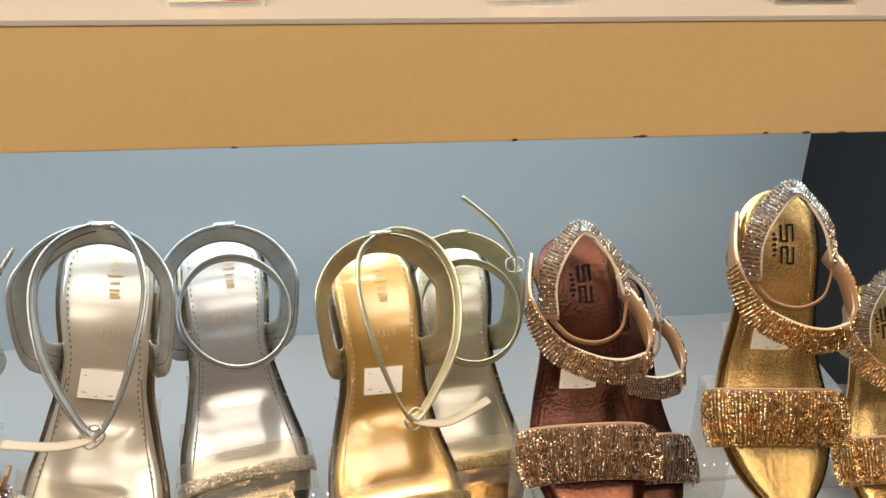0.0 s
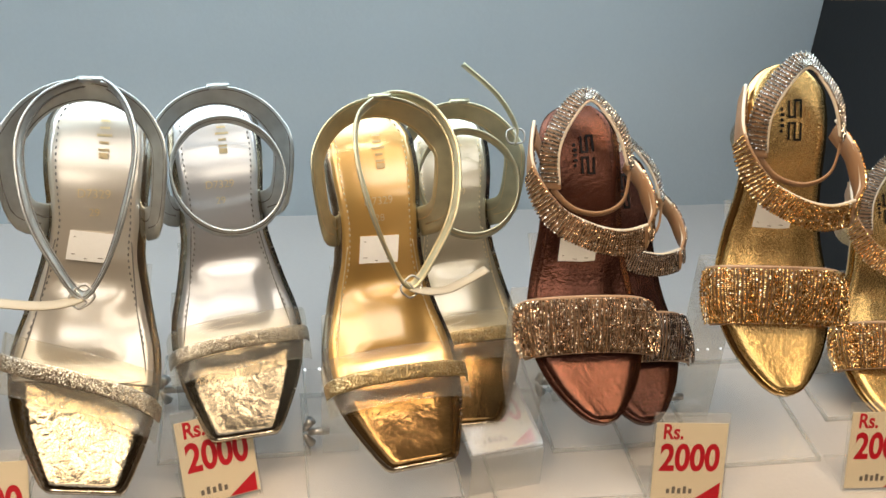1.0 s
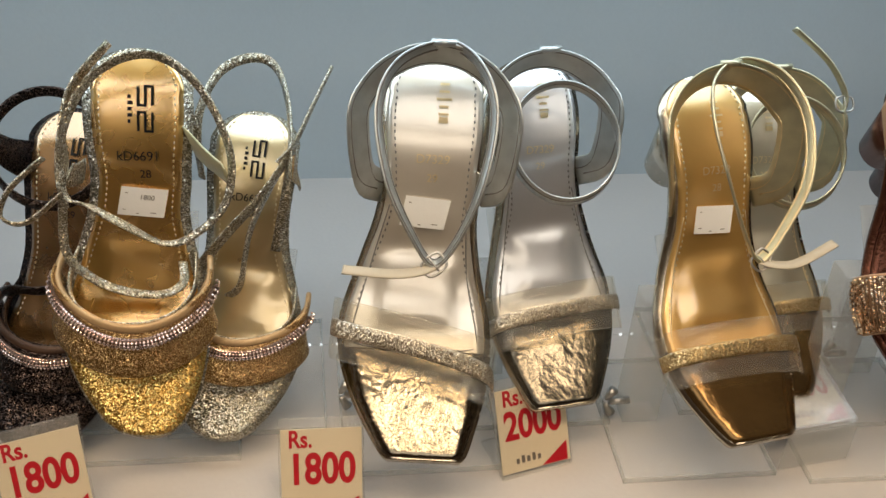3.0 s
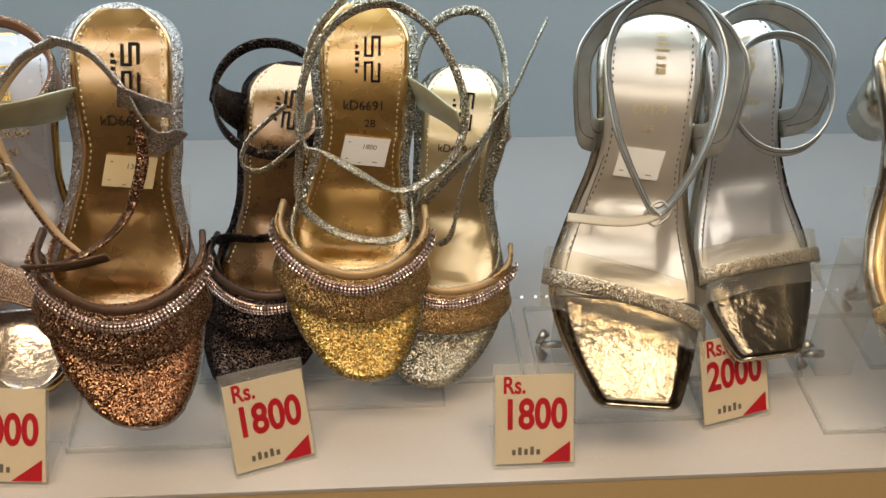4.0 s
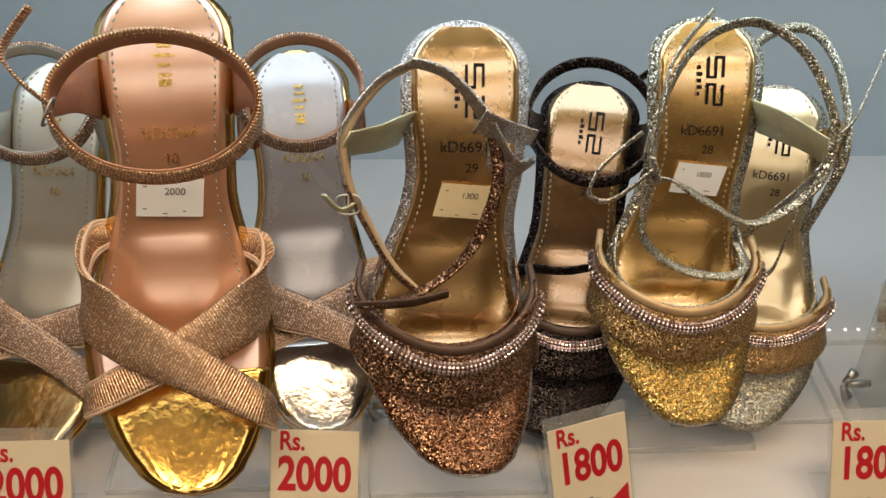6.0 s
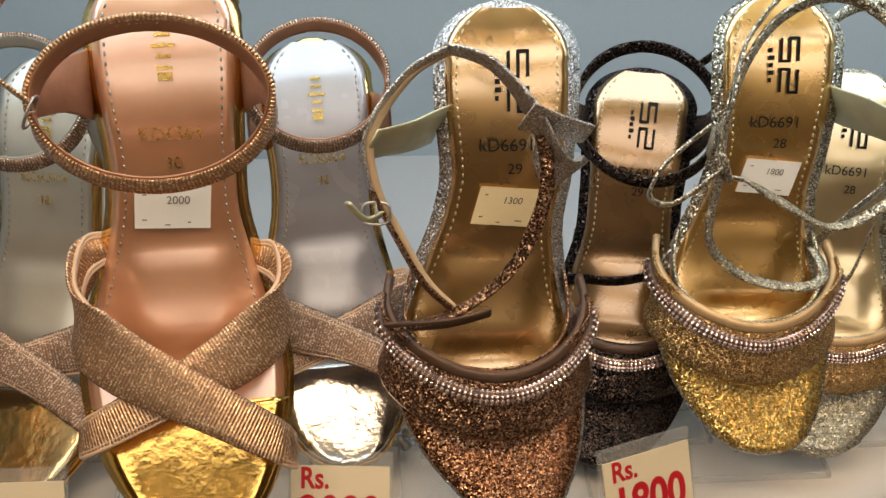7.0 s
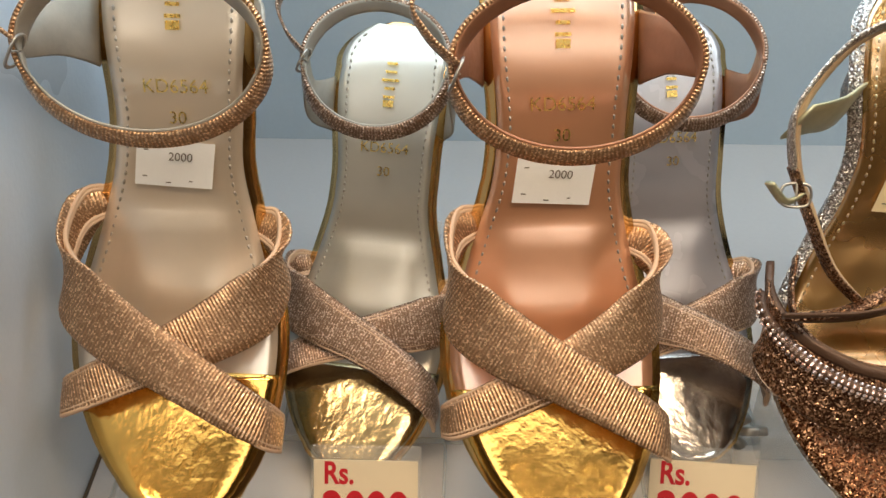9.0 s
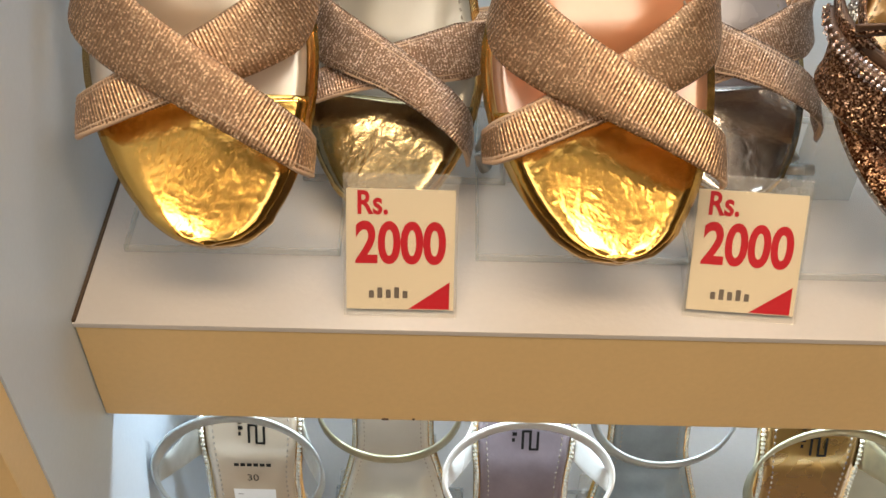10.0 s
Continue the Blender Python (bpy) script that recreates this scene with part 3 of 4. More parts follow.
def glitter_sandal(shoe, foot, spec):
    """Glitter vamp with a rhinestone cord, thin instep and ankle straps."""
    rim = part("glitter_rim", foot.slab(0.0, 1.0, 0.0024, -0.0045, -0.0004), spec.get("edge", spec["rim"]), shoe, "", True)
    insole = sole_parts(shoe, foot, spec)
    part("toe_pad", foot.slab(0.004, 0.25, 0.0012, -0.006, 0.0016, n=24, cup=-0.0010), spec["toe"], shoe, spec["toe_label"], True)
    pts, sides = foot.arch(0.400, 0.395, 0.0200, out=0.0045, lean=-0.195, n=13)
    vamp = part("vamp", ribbon(pts, sides, 0.026, 0.0018, 46), spec["strap"], shoe, spec["strap_label"], True)
    for e in (0.5,):
        c = [p + s.normalized() * 0.026 * e for p, s in zip(pts, sides)]
        part("binding", ribbon(c, sides, 0.0045, 0.0030, 46), spec["lining"], vamp, "", True)
    places, cord = [], []
    for i in range(66):
        p, nrm = foot.surface(pts, sides, 0.026, 0.22, 0.02 + 0.96 * i / 65)
        w = foot.surface(pts, sides, 0.026, 0.32, 0.02 + 0.96 * i / 65)[0] - p
        w.normalize()
        p = p + nrm * 0.0018
        cord.append(p)
        for a in (-62, -21, 21, 62):
            d = nrm * math.cos(radians(a)) + w * math.sin(radians(a))
            places.append((p + d * 0.0026, d))
    part("cord", tube(cord[::3], 0.0026, 50, False, 8), BROWN_STRAP, vamp, "", True)
    gems("rhinestone_cord", places, 0.00092, spec["stones"], vamp, "rows of pale pink rhinestones")
    nrm, t = foot.normal(0.8), foot.tangent(0.8)
    # collar standing inside the vamp, then the instep strap and the ankle loop
    ip, isd = foot.arch(0.475, 0.470, 0.0225, out=0.0015, lean=-0.195, n=13)
    part("collar_strap", ribbon(ip, [nrm * 0.8 + v * 0.5 for v in isd], 0.0060, 0.0014, 44), spec["thin"], shoe, "", True)
    st, w = spec.get("cross", 1), spec.get("thin_w", 0.0042)
    lay = spec.get("straps", "ring")
    flat = nrm * 0.75 + t * 0.5

    def run(name, marks, wide, material, closed=False, n=60, height=0.036, label=""):
        """A strap hung over the footbed through (u, v) marks."""
        q = [foot(u, v, height if len(r) == 0 else r[0]) for u, v, *r in marks]
        mid = foot(0.68, 0.0, 0.034)
        return part(name, ribbon(q, [(p - mid).normalized() * 0.6 + flat * 0.6 for p in q] if len(q) > 5 else [flat] * len(q), wide, 0.0014, n, closed), material, shoe, label, True)

    if lay == "cross":
        loop = [(0.890, -0.022), (0.855, -0.037), (0.775, -0.051), (0.70, -0.050), (0.62, -0.041), (0.52, -0.027), (0.43, -0.014, 0.026)]
        over = [(0.775, 0.010), (0.73, 0.012), (0.67, 0.011), (0.56, 0.006), (0.46, -0.006, 0.027), (0.405, -0.020, 0.028), (0.378, -0.037, 0.020)]
        for name, marks, drop, wide, material in (("heel_loop", loop[:4], 0.0, w, spec["edge"]), ("ankle_strap", loop[3:], 0.0, w, spec["thin"]), ("instep_strap", over, 0.0, w, spec["thin"]), ("strap_lining", loop, 0.0016, w * 0.6, CREAM_LIN), ("strap_lining", over, 0.0016, w * 0.6, CREAM_LIN)):
            k = 0.96 if drop else 1.0
            run(name, [(u, v * k, (r[0] if r else 0.026) - drop) for u, v, *r in marks], wide, material)
        run("strap_end", [(0.425, 0.000, 0.028), (0.395, -0.016, 0.029), (0.380, -0.038, 0.022)], 0.0085, BROWN_STRAP, n=20)
        run("heel_strap", [(0.892, -0.024, 0.026), (0.872, -0.008, 0.027), (0.81, 0.006, 0.027), (0.74, 0.015, 0.023), (0.69, 0.022, 0.008)], (0.006, 0.009, 0.018, 0.018), spec["edge"], n=24)
        run("strap_tab", [(0.80, 0.004, 0.0285), (0.785, 0.015, 0.028), (0.775, 0.026, 0.027)], (0.022, 0.013), spec["edge"], n=14)
        run("side_strap", [(0.76, -0.050, 0.025), (0.765, -0.036, 0.014), (0.77, -0.0245, -0.004)], 0.019, spec["inner"], n=14)
        run("buckle_strap", [(0.66, -0.045, 0.027), (0.65, -0.051, 0.029), (0.685, -0.058, 0.031)], 0.004, spec["inner"], n=14)
        buckle(shoe, Matrix.Translation(foot(0.66, -0.048, 0.028)) @ Matrix((Vector((1, 0, 0)), t, nrm)).transposed().to_4x4(), 0.8)
    elif lay == "tie":
        run("ankle_strap", [(0.702, -0.0285), (0.810, -0.0265), (0.903, -0.0120), (0.936, 0.0120), (0.892, 0.0345), (0.786, 0.049), (0.693, 0.047), (0.611, 0.0345), (0.585, 0.0195), (0.629, -0.0015), (0.673, -0.017)], w, spec["thin"], True, 90)
        run("instep_strap", [(0.702, -0.0285), (0.56, -0.027), (0.445, -0.014, 0.034), (0.388, 0.0015, 0.032), (0.378, 0.0195, 0.030), (0.415, 0.028, 0.024), (0.467, 0.0255, 0.012)], w, spec["thin"])
        run("loop_end", [(0.702, -0.0285, 0.038), (0.635, -0.045, 0.040), (0.652, -0.056, 0.041), (0.712, -0.0515, 0.041), (0.765, -0.035, 0.040)], w * 0.8, spec["thin"], n=40)
        run("keeper", [(0.725, -0.0300, 0.038), (0.70, -0.0275, 0.039), (0.68, -0.0265, 0.038)], 0.0062, spec["thin"], n=10)
        run("heel_strap", [(0.955, -0.006), (0.88, -0.0225), (0.79, -0.0275), (0.72, -0.0285, 0.022), (0.70, -0.0265, 0.004)], (0.006, 0.013), G_SILVER, n=24)
        run("side_strap", [(0.74, 0.0475, 0.035), (0.76, 0.036, 0.022), (0.77, 0.0245, -0.004)], 0.019, spec["inner"], n=14)
    elif lay == "knot":
        run("ankle_strap", [(0.60, 0.020, 0.012), (0.80, 0.030), (0.93, 0.026), (1.06, 0.014, 0.034), (1.09, -0.002, 0.033), (1.03, -0.020, 0.032), (0.90, -0.027, 0.030), (0.78, -0.026, 0.010)], w, spec["thin"])
        run("instep_strap", [(0.86, 0.031, 0.036), (0.76, 0.016, 0.038), (0.66, -0.004, 0.036), (0.56, -0.020, 0.026), (0.50, -0.027, 0.006)], w * 1.3, spec["thin"])
        run("strap_end", [(0.83, 0.024, 0.038), (0.87, 0.032, 0.040), (0.95, 0.040, 0.042), (1.06, 0.047, 0.044)], (w, w * 0.6), spec["thin"], n=24)
        run("tie_strap", [(0.86, 0.030, 0.037), (0.70, 0.012, 0.036), (0.52, 0.004, 0.030), (0.44, -0.004, 0.026)], w, spec["thin"])
        run("side_strap", [(0.84, 0.031, 0.034), (0.83, 0.030, 0.018), (0.82, 0.0255, -0.004)], 0.022, spec["strap"], n=14)
    else:
        pts, sides = ring_points(foot, 0.845, 0.036, 0.0325, 0.0310, 0.002, 0.004 * st)
        part("ankle_strap", ribbon(pts, sides, w, 0.0014, 70, True), spec["thin"], shoe, "", True)
        for s in (-1, 1):
            q = [foot(0.83, s * foot.half(0.83), -0.005), foot(0.835, s * (foot.half(0.83) + 0.005), 0.014), foot(0.85, s * 0.0320, 0.035)]
            part("side_strap", ribbon(q, [t] * 3, (0.024, 0.012), 0.0015, 16), spec["strap"], shoe, "", True)
        run("instep_strap", [(0.44, -0.036, 0.004), (0.47, -0.022, 0.020), (0.50, 0.0, 0.030), (0.56, 0.026, 0.026), (0.62, 0.032, 0.006)], 0.0075, spec["thin"], n=30)
        run("strap_end", [(0.93, 0.022), (0.96, 0.033, 0.038), (0.95, 0.044, 0.040)], 0.0055, spec["strap"], n=14)
    two_bar_logo(foot, insole, M_INK, 0.85, 0.004, 1.0)
    writing(foot, insole, M_INK, spec["code"], 0.0066, 0.735)
    writing(foot, insole, M_INK, spec["size"], 0.0058, 0.69, 0.003)
    if spec.get("sticker"):
        sticker(foot, insole, 0.615, 0.002, 0.0235, 0.0155, spec.get("paper", M_STICK), spec["sticker"], -4, 0.0038)


def clear_sandal(shoe, foot, spec):
    """Square toe, clear vinyl band with a glitter strip, metallic ankle straps."""
    insole = sole_parts(shoe, foot, spec)
    part("toe_pad", foot.slab(0.004, 0.27, -0.0006, -0.004, -0.0006, n=20), spec["toe"], shoe, spec["toe_label"], True)
    # raised border of the insole's front end
    hw = foot.half(0.3) - 0.006
    q = [foot(0.62, -foot.half(0.62) + 0.005, 0.0008), foot(0.45, -foot.half(0.45) + 0.006, 0.0008), foot(0.30, -hw, 0.0008), foot(0.268, -hw + 0.004, 0.0008), foot(0.262, 0, 0.0006), foot(0.268, hw - 0.004, 0.0008), foot(0.30, hw, 0.0008), foot(0.45, foot.half(0.45) - 0.006, 0.0008), foot(0.62, foot.half(0.62) - 0.005, 0.0008)]
    part("insole_border", tube(q, 0.0004, 70, False, 6), spec["thread"], insole, "", True)
    u0, u1 = spec.get("slant", (0.285, 0.20))
    pts, sides = foot.arch(u0, u1, 0.0185, out=0.0040)
    band = part("vinyl_band", ribbon(pts, sides, 0.030, 0.0010, 40), M_VINYL, shoe, "clear vinyl toe band", True)
    strip = [p + foot.normal(0.25) * 0.0012 for p in pts]
    part("glitter_strip", ribbon(strip, sides, 0.0085, 0.0012, 46), spec["strip"], band, spec["strip_label"], True)
    t, nrm = foot.tangent(0.82), foot.normal(0.82)
    st = spec.get("cross", 1)
    # heel counter band, open towards the toe
    pts, sides = ring_points(foot, 0.80, 0.018, 0.0355, 0.0350, 0.008, 0, 1.0, 13, -2.2, 4.4)
    for k, s in ((0, -1), (-1, 1)):
        pts[k] = foot(0.66, s * (foot.half(0.66) + 0.0005), -0.004)
        pts[1 if k == 0 else -2] = foot(0.70, s * (foot.half(0.70) + 0.0085), 0.012)
    part("heel_band", ribbon(pts, [nrm * 0.6 + Vector((math.sin(-2.2 + 4.4 * i / 12) * 0.40, 0, 0)) + t * (0.35 * math.cos(-2.2 + 4.4 * i / 12)) for i in range(13)], 0.0165, 0.0014, 60), spec["strap"], shoe, spec["strap_label"], True)
    hs = [nrm * 0.6 + Vector((math.sin(-2.2 + 4.4 * i / 12) * 0.40, 0, 0)) + t * (0.35 * math.cos(-2.2 + 4.4 * i / 12)) for i in range(13)]
    for e in (-0.36, 0.36):
        seam(shoe, pts, hs, 0.0165, e, spec["thread"], False, 0.0009)
    # ankle loop: a drop for the hanging strap, a circle for the fastened one
    if spec.get("drop"):
        q = [foot(0.950, 0.004, 0.028), foot(0.91, -0.017, 0.031), foot(0.83, -0.0255, 0.034), foot(0.72, -0.020, 0.038), foot(0.60, -0.006, 0.038), foot(0.535, 0.006, 0.036),
             foot(0.60, 0.015, 0.037), foot(0.72, 0.0225, 0.038), foot(0.83, 0.0265, 0.034), foot(0.91, 0.019, 0.031)]
        if st < 0:
            q = [foot(0.955, 0.010, 0.028), foot(0.915, -0.010, 0.031), foot(0.84, -0.0165, 0.034), foot(0.74, -0.0145, 0.038), foot(0.60, -0.004, 0.038), foot(0.535, 0.006, 0.036),
                 foot(0.60, 0.018, 0.037), foot(0.72, 0.031, 0.038), foot(0.83, 0.036, 0.034), foot(0.915, 0.028, 0.031)]
        qs = [(p - foot(0.76, 0.003, 0.036)).normalized() * 0.55 + nrm * 0.75 for p in q]
        loop = part("ankle_strap", ribbon(q, qs, 0.0062, 0.0013, 80, True), spec["strap"], shoe, "", True)
        for e in (-0.33, 0.33):
            seam(loop, q, qs, 0.0062, e, spec["thread"], True, 0.0009)
        e = foot(0.535, 0.006, 0.038)
        buckle(shoe, Matrix.Translation(e) @ Matrix((Vector((1, 0, 0)), t, nrm)).transposed().to_4x4() @ pose(0, 0, 0, 0, 0, 40), 0.9)
        d = -st
        q = [foot(0.530, 0.006, 0.037), foot(0.515, 0.006 + d * 0.008, 0.041), foot(0.505 + (0.0 if st > 0 else 0.01), 0.006 + d * 0.020, 0.042), foot(0.510 + (0.0 if st > 0 else 0.05), 0.006 + d * 0.041, 0.041)]
        part("strap_end", ribbon(q, [nrm * 0.8 - t * 0.7] * 4, 0.0060, 0.0012, 24), spec["pale"], shoe, "pale strap underside", True)
    else:
        pts, sides = ring_points(foot, 0.760, 0.034, 0.0300, 0.0310, 0.004, 0.004)
        loop = part("ankle_strap", ribbon(pts, sides, 0.0054, 0.0013, 70, True), spec["strap"], shoe, "", True)
        seam(loop, pts, sides, 0.0054, 0.05, spec["thread"], True, 0.0009)
        if spec.get("tab"):
            q = [foot(0.835, 0.031, 0.038), foot(0.875, 0.032, 0.041), foot(0.93, 0.022, 0.046), foot(1.01, 0.002, 0.052)]
            part("strap_end", ribbon(q, [nrm + t * 0.3] * 4, 0.0048, 0.0013, 22), spec["strap"], shoe, "", True)
            buckle(shoe, Matrix.Translation(foot(0.855, 0.0315, 0.040)) @ Matrix((Vector((1, 0, 0)), t, nrm)).transposed().to_4x4(), 0.9)
    # keeper that ties the loop to the heel band
    part("keeper", tube([foot(0.952, -0.003, 0.029), foot(0.945, 0.002, 0.032), foot(0.952, 0.008, 0.029)], 0.0019, 12, False, 8), spec["strap"], shoe, "", True)
    small_logo(foot, insole, spec["stamp"], 0.86, 0.004)
    writing(foot, insole, spec["stamp"], spec["code"], 0.0060, 0.735, 0.0)
    writing(foot, insole, spec["stamp"], spec["size"], 0.0055, 0.69, 0.0)
    if spec.get("sticker"):
        sticker(foot, insole, 0.605, -0.001, 0.022, 0.015, M_STICK, "", -4)


def beaded_sandal(shoe, foot, spec):
    """Wide beaded toe band, beaded ankle straps with pale edging."""
    insole = sole_parts(shoe, foot, spec)
    part("toe_pad", foot.slab(0.012, 0.30, -0.0016, -0.003, 0.0006, n=22, cup=0.0008), spec["insole"], shoe, "", True)
    rng = random.Random(3)
    t, nrm = foot.tangent(0.8), foot.normal(0.8)

    def beaded(name, pts, sides, wide, rows, cols, r, parent, flip_to, wave=0.0, stone=None):
        band = part(name, ribbon(pts, sides, wide, 0.0022, 46), spec["base"], parent, spec["strap_label"], True)
        places = []
        for a in range(rows):
            for b in range(cols):
                s = 0.03 + 0.94 * (b + 0.5 * (a % 2)) / cols
                x = -0.47 + 0.94 * a / (rows - 1)
                p, n2 = foot.surface(pts, sides, wide, x, s)
                # twisted ribs across the band
                rib = math.sin(2 * math.pi * (s * 8 + x * 0.25))
                n2 = n2 if n2.dot(flip_to(s)) > 0 else -n2
                if wave:
                    along = (foot.surface(pts, sides, wide, x, min(s + 0.03, 0.98))[0] - foot.surface(pts, sides, wide, x, max(s - 0.03, 0.02))[0]).normalized()
                    p = p + n2 * 0.0030 * (1 - (2 * x) ** 2)
                    n2 = (n2 - along * 0.25 * math.cos(2 * math.pi * (s * 8 + x * 0.25))).normalized()
                places.append((p + n2 * (0.0015 + wave * (rib + 1) / 2), n2))
        gems("beadwork", places, r, stone or spec["beads"], band, "rows of small faceted beads", rng)
        for e in (-0.5, 0.5):
            c = [p + s.normalized() * wide * e for p, s in zip(pts, sides)]
            part("edging", tube(c, 0.0010 if e > 0 else 0.0006, 44, False, 6), CREAM_EDGE if e > 0 and wide < 0.03 else spec["edge"], band, "", True)
        return band

    pts, sides = foot.arch(0.30, 0.27, 0.0195, out=0.0050)
    beaded("toe_band", pts, sides, 0.034, 28, 84, 0.00085, shoe, lambda s: foot.normal(0.3) + Vector((-math.cos(math.pi * s) * 1.5, 0, 0)), 0.0018)
    # pointed heel loop
    q = [foot(0.950, -0.004, 0.030), foot(0.905, -0.018, 0.026), foot(0.83, -0.0265, 0.020), foot(0.74, -0.025, 0.016), foot(0.69, -0.014, 0.020), foot(0.675, 0.002, 0.024), foot(0.705, 0.017, 0.022), foot(0.78, 0.0215, 0.022), foot(0.86, 0.017, 0.026), foot(0.915, 0.007, 0.029)]
    sd = [nrm * 0.8 + (foot(0.83, 0, 0.02) - p).normalized() * 0.6 for p in q]
    q2, sd2 = q[7:] + q[:4], sd[7:] + sd[:4]
    # heel strap beads are silvery: the cool light up here is in their colour
    beaded("heel_strap", q2, sd2, 0.0125, 9, 80, 0.00085, shoe, lambda s: nrm + Vector(((s - 0.5) * -1.2, 0, 0)), 0.0, BEAD_COOL)
    part("heel_strap_front", ribbon(q[3:8], sd[3:8], 0.0040, 0.0014, 30), spec["base"], shoe, "", True)
    # broad ankle strap crossing low, with a rounded free end
    q = [foot(0.89, -0.034, 0.012), foot(0.78, -0.0415, 0.028), foot(0.69, -0.031, 0.038), foot(0.63, -0.011, 0.043), foot(0.605, 0.009, 0.042), foot(0.61, 0.027, 0.036)]
    sd = [nrm * 0.6 + t * 0.8] * 2 + [nrm * 0.35 + t] * 4
    beaded("ankle_strap", q, sd, 0.0150, 11, 88, 0.00085, shoe, lambda s: nrm - t * 0.5)
    q = [foot(0.61, 0.028, 0.035), foot(0.66, 0.033, 0.028), foot(0.74, 0.031, 0.018), foot(0.80, 0.027, 0.002)]
    beaded("side_strap", q, [nrm * 0.3 + t] * 4, 0.0125, 9, 46, 0.00085, shoe, lambda s: Vector((1, -0.3, 0.3)))
    q = [foot(0.89, -0.034, 0.012), foot(0.87, -0.029, 0.004), foot(0.84, -foot.half(0.84), -0.005)]
    part("strap_foot", ribbon(q, [t] * 3, 0.0125, 0.0016, 12), spec["base"], shoe, "", True)
    two_bar_logo(foot, insole, M_INK, 0.83, 0.003, 1.05)
    if spec.get("sticker"):
        sticker(foot, insole, 0.545, -0.003, 0.024, 0.0165, M_STICK, "", -5)


BLOND = foil("pale gold thread", (0.78, 0.66, 0.42), 0.4, 0.1, 200)
GREY_T = foil("grey thread", (0.45, 0.40, 0.34), 0.5, 0.1, 200)
GOLD_RIM = foil("polished gold rim", (0.84, 0.55, 0.22), 0.12, 0.06, 30)
STAMP = foil("gold stamp", (0.95, 0.72, 0.25), 0.25, 0.05, 100)
GOLD_TOE = foil("crinkled gold foil", (0.90, 0.56, 0.15), 0.13, 0.12, 60)
SILVER_TOE = foil("crinkled silver foil", (0.60, 0.57, 0.54), 0.15, 0.14, 70)
OLIVE_TOE = foil("crinkled pale bronze foil", (0.42, 0.34, 0.20), 0.15, 0.16, 70)
RIB_ROSE = ribbed("rose gold lurex", (0.40, 0.235, 0.135), (0.66, 0.44, 0.28), 0.0012)
RIB_DARK = ribbed("bronze lurex", (0.27, 0.165, 0.11), (0.50, 0.37, 0.29), 0.0012)
EDGE_ROSE = painted("rose beige piping", (0.62, 0.42, 0.28), 0.45, 0.08)
LIN_ROSE = foil("rose lining", (0.40, 0.20, 0.12), 0.40, 0.05, 90, 0.6)
LIN_GREY = foil("grey beige lining", (0.42, 0.39, 0.34), 0.45, 0.05, 90, 0.5)
ROSE_IN = satin("rose gold satin leather", (0.82, 0.39, 0.20), metal=0.6, coat=0.22, ior=3.0)
CHAMP_IN = satin("champagne satin leather", (0.74, 0.61, 0.46), metal=0.45, coat=0.22, ior=2.8)
SILV_IN = satin("silver satin leather", (0.46, 0.42, 0.42), rough=0.38, metal=0.55, coat=0.26, ior=1.6)
GREY_IN = satin("grey champagne satin leather", (0.54, 0.50, 0.42), rough=0.38, metal=0.55, coat=0.24, ior=1.7)

X_BASE = dict(rim=GOLD_RIM, rim_label="polished gold sole", thread=GREY_T, in0=0.20, st0=0.38, strap_label="ribbed glitter band", edge=EDGE_ROSE, stamp=STAMP)
KINDS = {
    "champagne": (cross_sandal, ROUND_W, dict(X_BASE, insole=CHAMP_IN, toe=GOLD_TOE, toe_label="crinkled gold foil toe", strap=RIB_ROSE, lining=LIN_GREY, code="KD6564", size="30", sticker=1)),
    "grey": (cross_sandal, ROUND_W, dict(X_BASE, insole=GREY_IN, toe=OLIVE_TOE, toe_label="crinkled pale bronze toe", strap=RIB_DARK, rise=0.02, ring=(0.845, 0.0300, 0.0260), lining=LIN_GREY, code="KD6564", size="30")),
    "rose": (cross_sandal, ROUND_W, dict(X_BASE, insole=ROSE_IN, toe=GOLD_TOE, toe_label="crinkled gold foil toe", strap=RIB_ROSE, lining=LIN_ROSE, code="KD6564", size="30", sticker=1)),
    "silver_cross": (cross_sandal, ROUND_W, dict(X_BASE, insole=SILV_IN, toe=SILVER_TOE, toe_label="crinkled silver foil toe", strap=RIB_DARK, rise=0.02, ring=(0.845, 0.0300, 0.0260), lining=LIN_ROSE, code="KD6564", size="30")),
}
GOLD_IN = satin("bright gold leather", (0.88, 0.52, 0.12), rough=0.27, metal=0.92)
ANTIQUE_IN = satin("antique gold leather", (0.60, 0.34, 0.085), rough=0.27, metal=0.92)
BLACKGOLD_IN = satin("smoky gold leather", (0.42, 0.22, 0.07), rough=0.27, metal=0.92, ior=2.2)
DARK_T = painted("dark grey thread", (0.16, 0.15, 0.14), 0.6, 0.1)
PALEGOLD_IN = satin("pale gold leather", (0.74, 0.58, 0.32), rough=0.29, metal=0.9, ior=2.2)
CREAM_LIN = painted("cream strap lining", (0.50, 0.36, 0.22), 0.45, 0.06)
STONES = foil("rose rhinestone", (0.95, 0.78, 0.74), 0.12, 0.0, 50, 0.85)
GREEN_LIN = foil("pale green gold lining", (0.55, 0.55, 0.38), 0.4, 0.1, 90, 0.6)
G_GOLD = glitter("gold glitter", (0.45, 0.26, 0.06), (0.90, 0.64, 0.24))
G_SILVER = glitter("silver gold glitter", (0.30, 0.27, 0.20), (0.80, 0.74, 0.60))
G_BROWN = glitter("brown glitter", (0.14, 0.05, 0.022), (0.62, 0.34, 0.19))
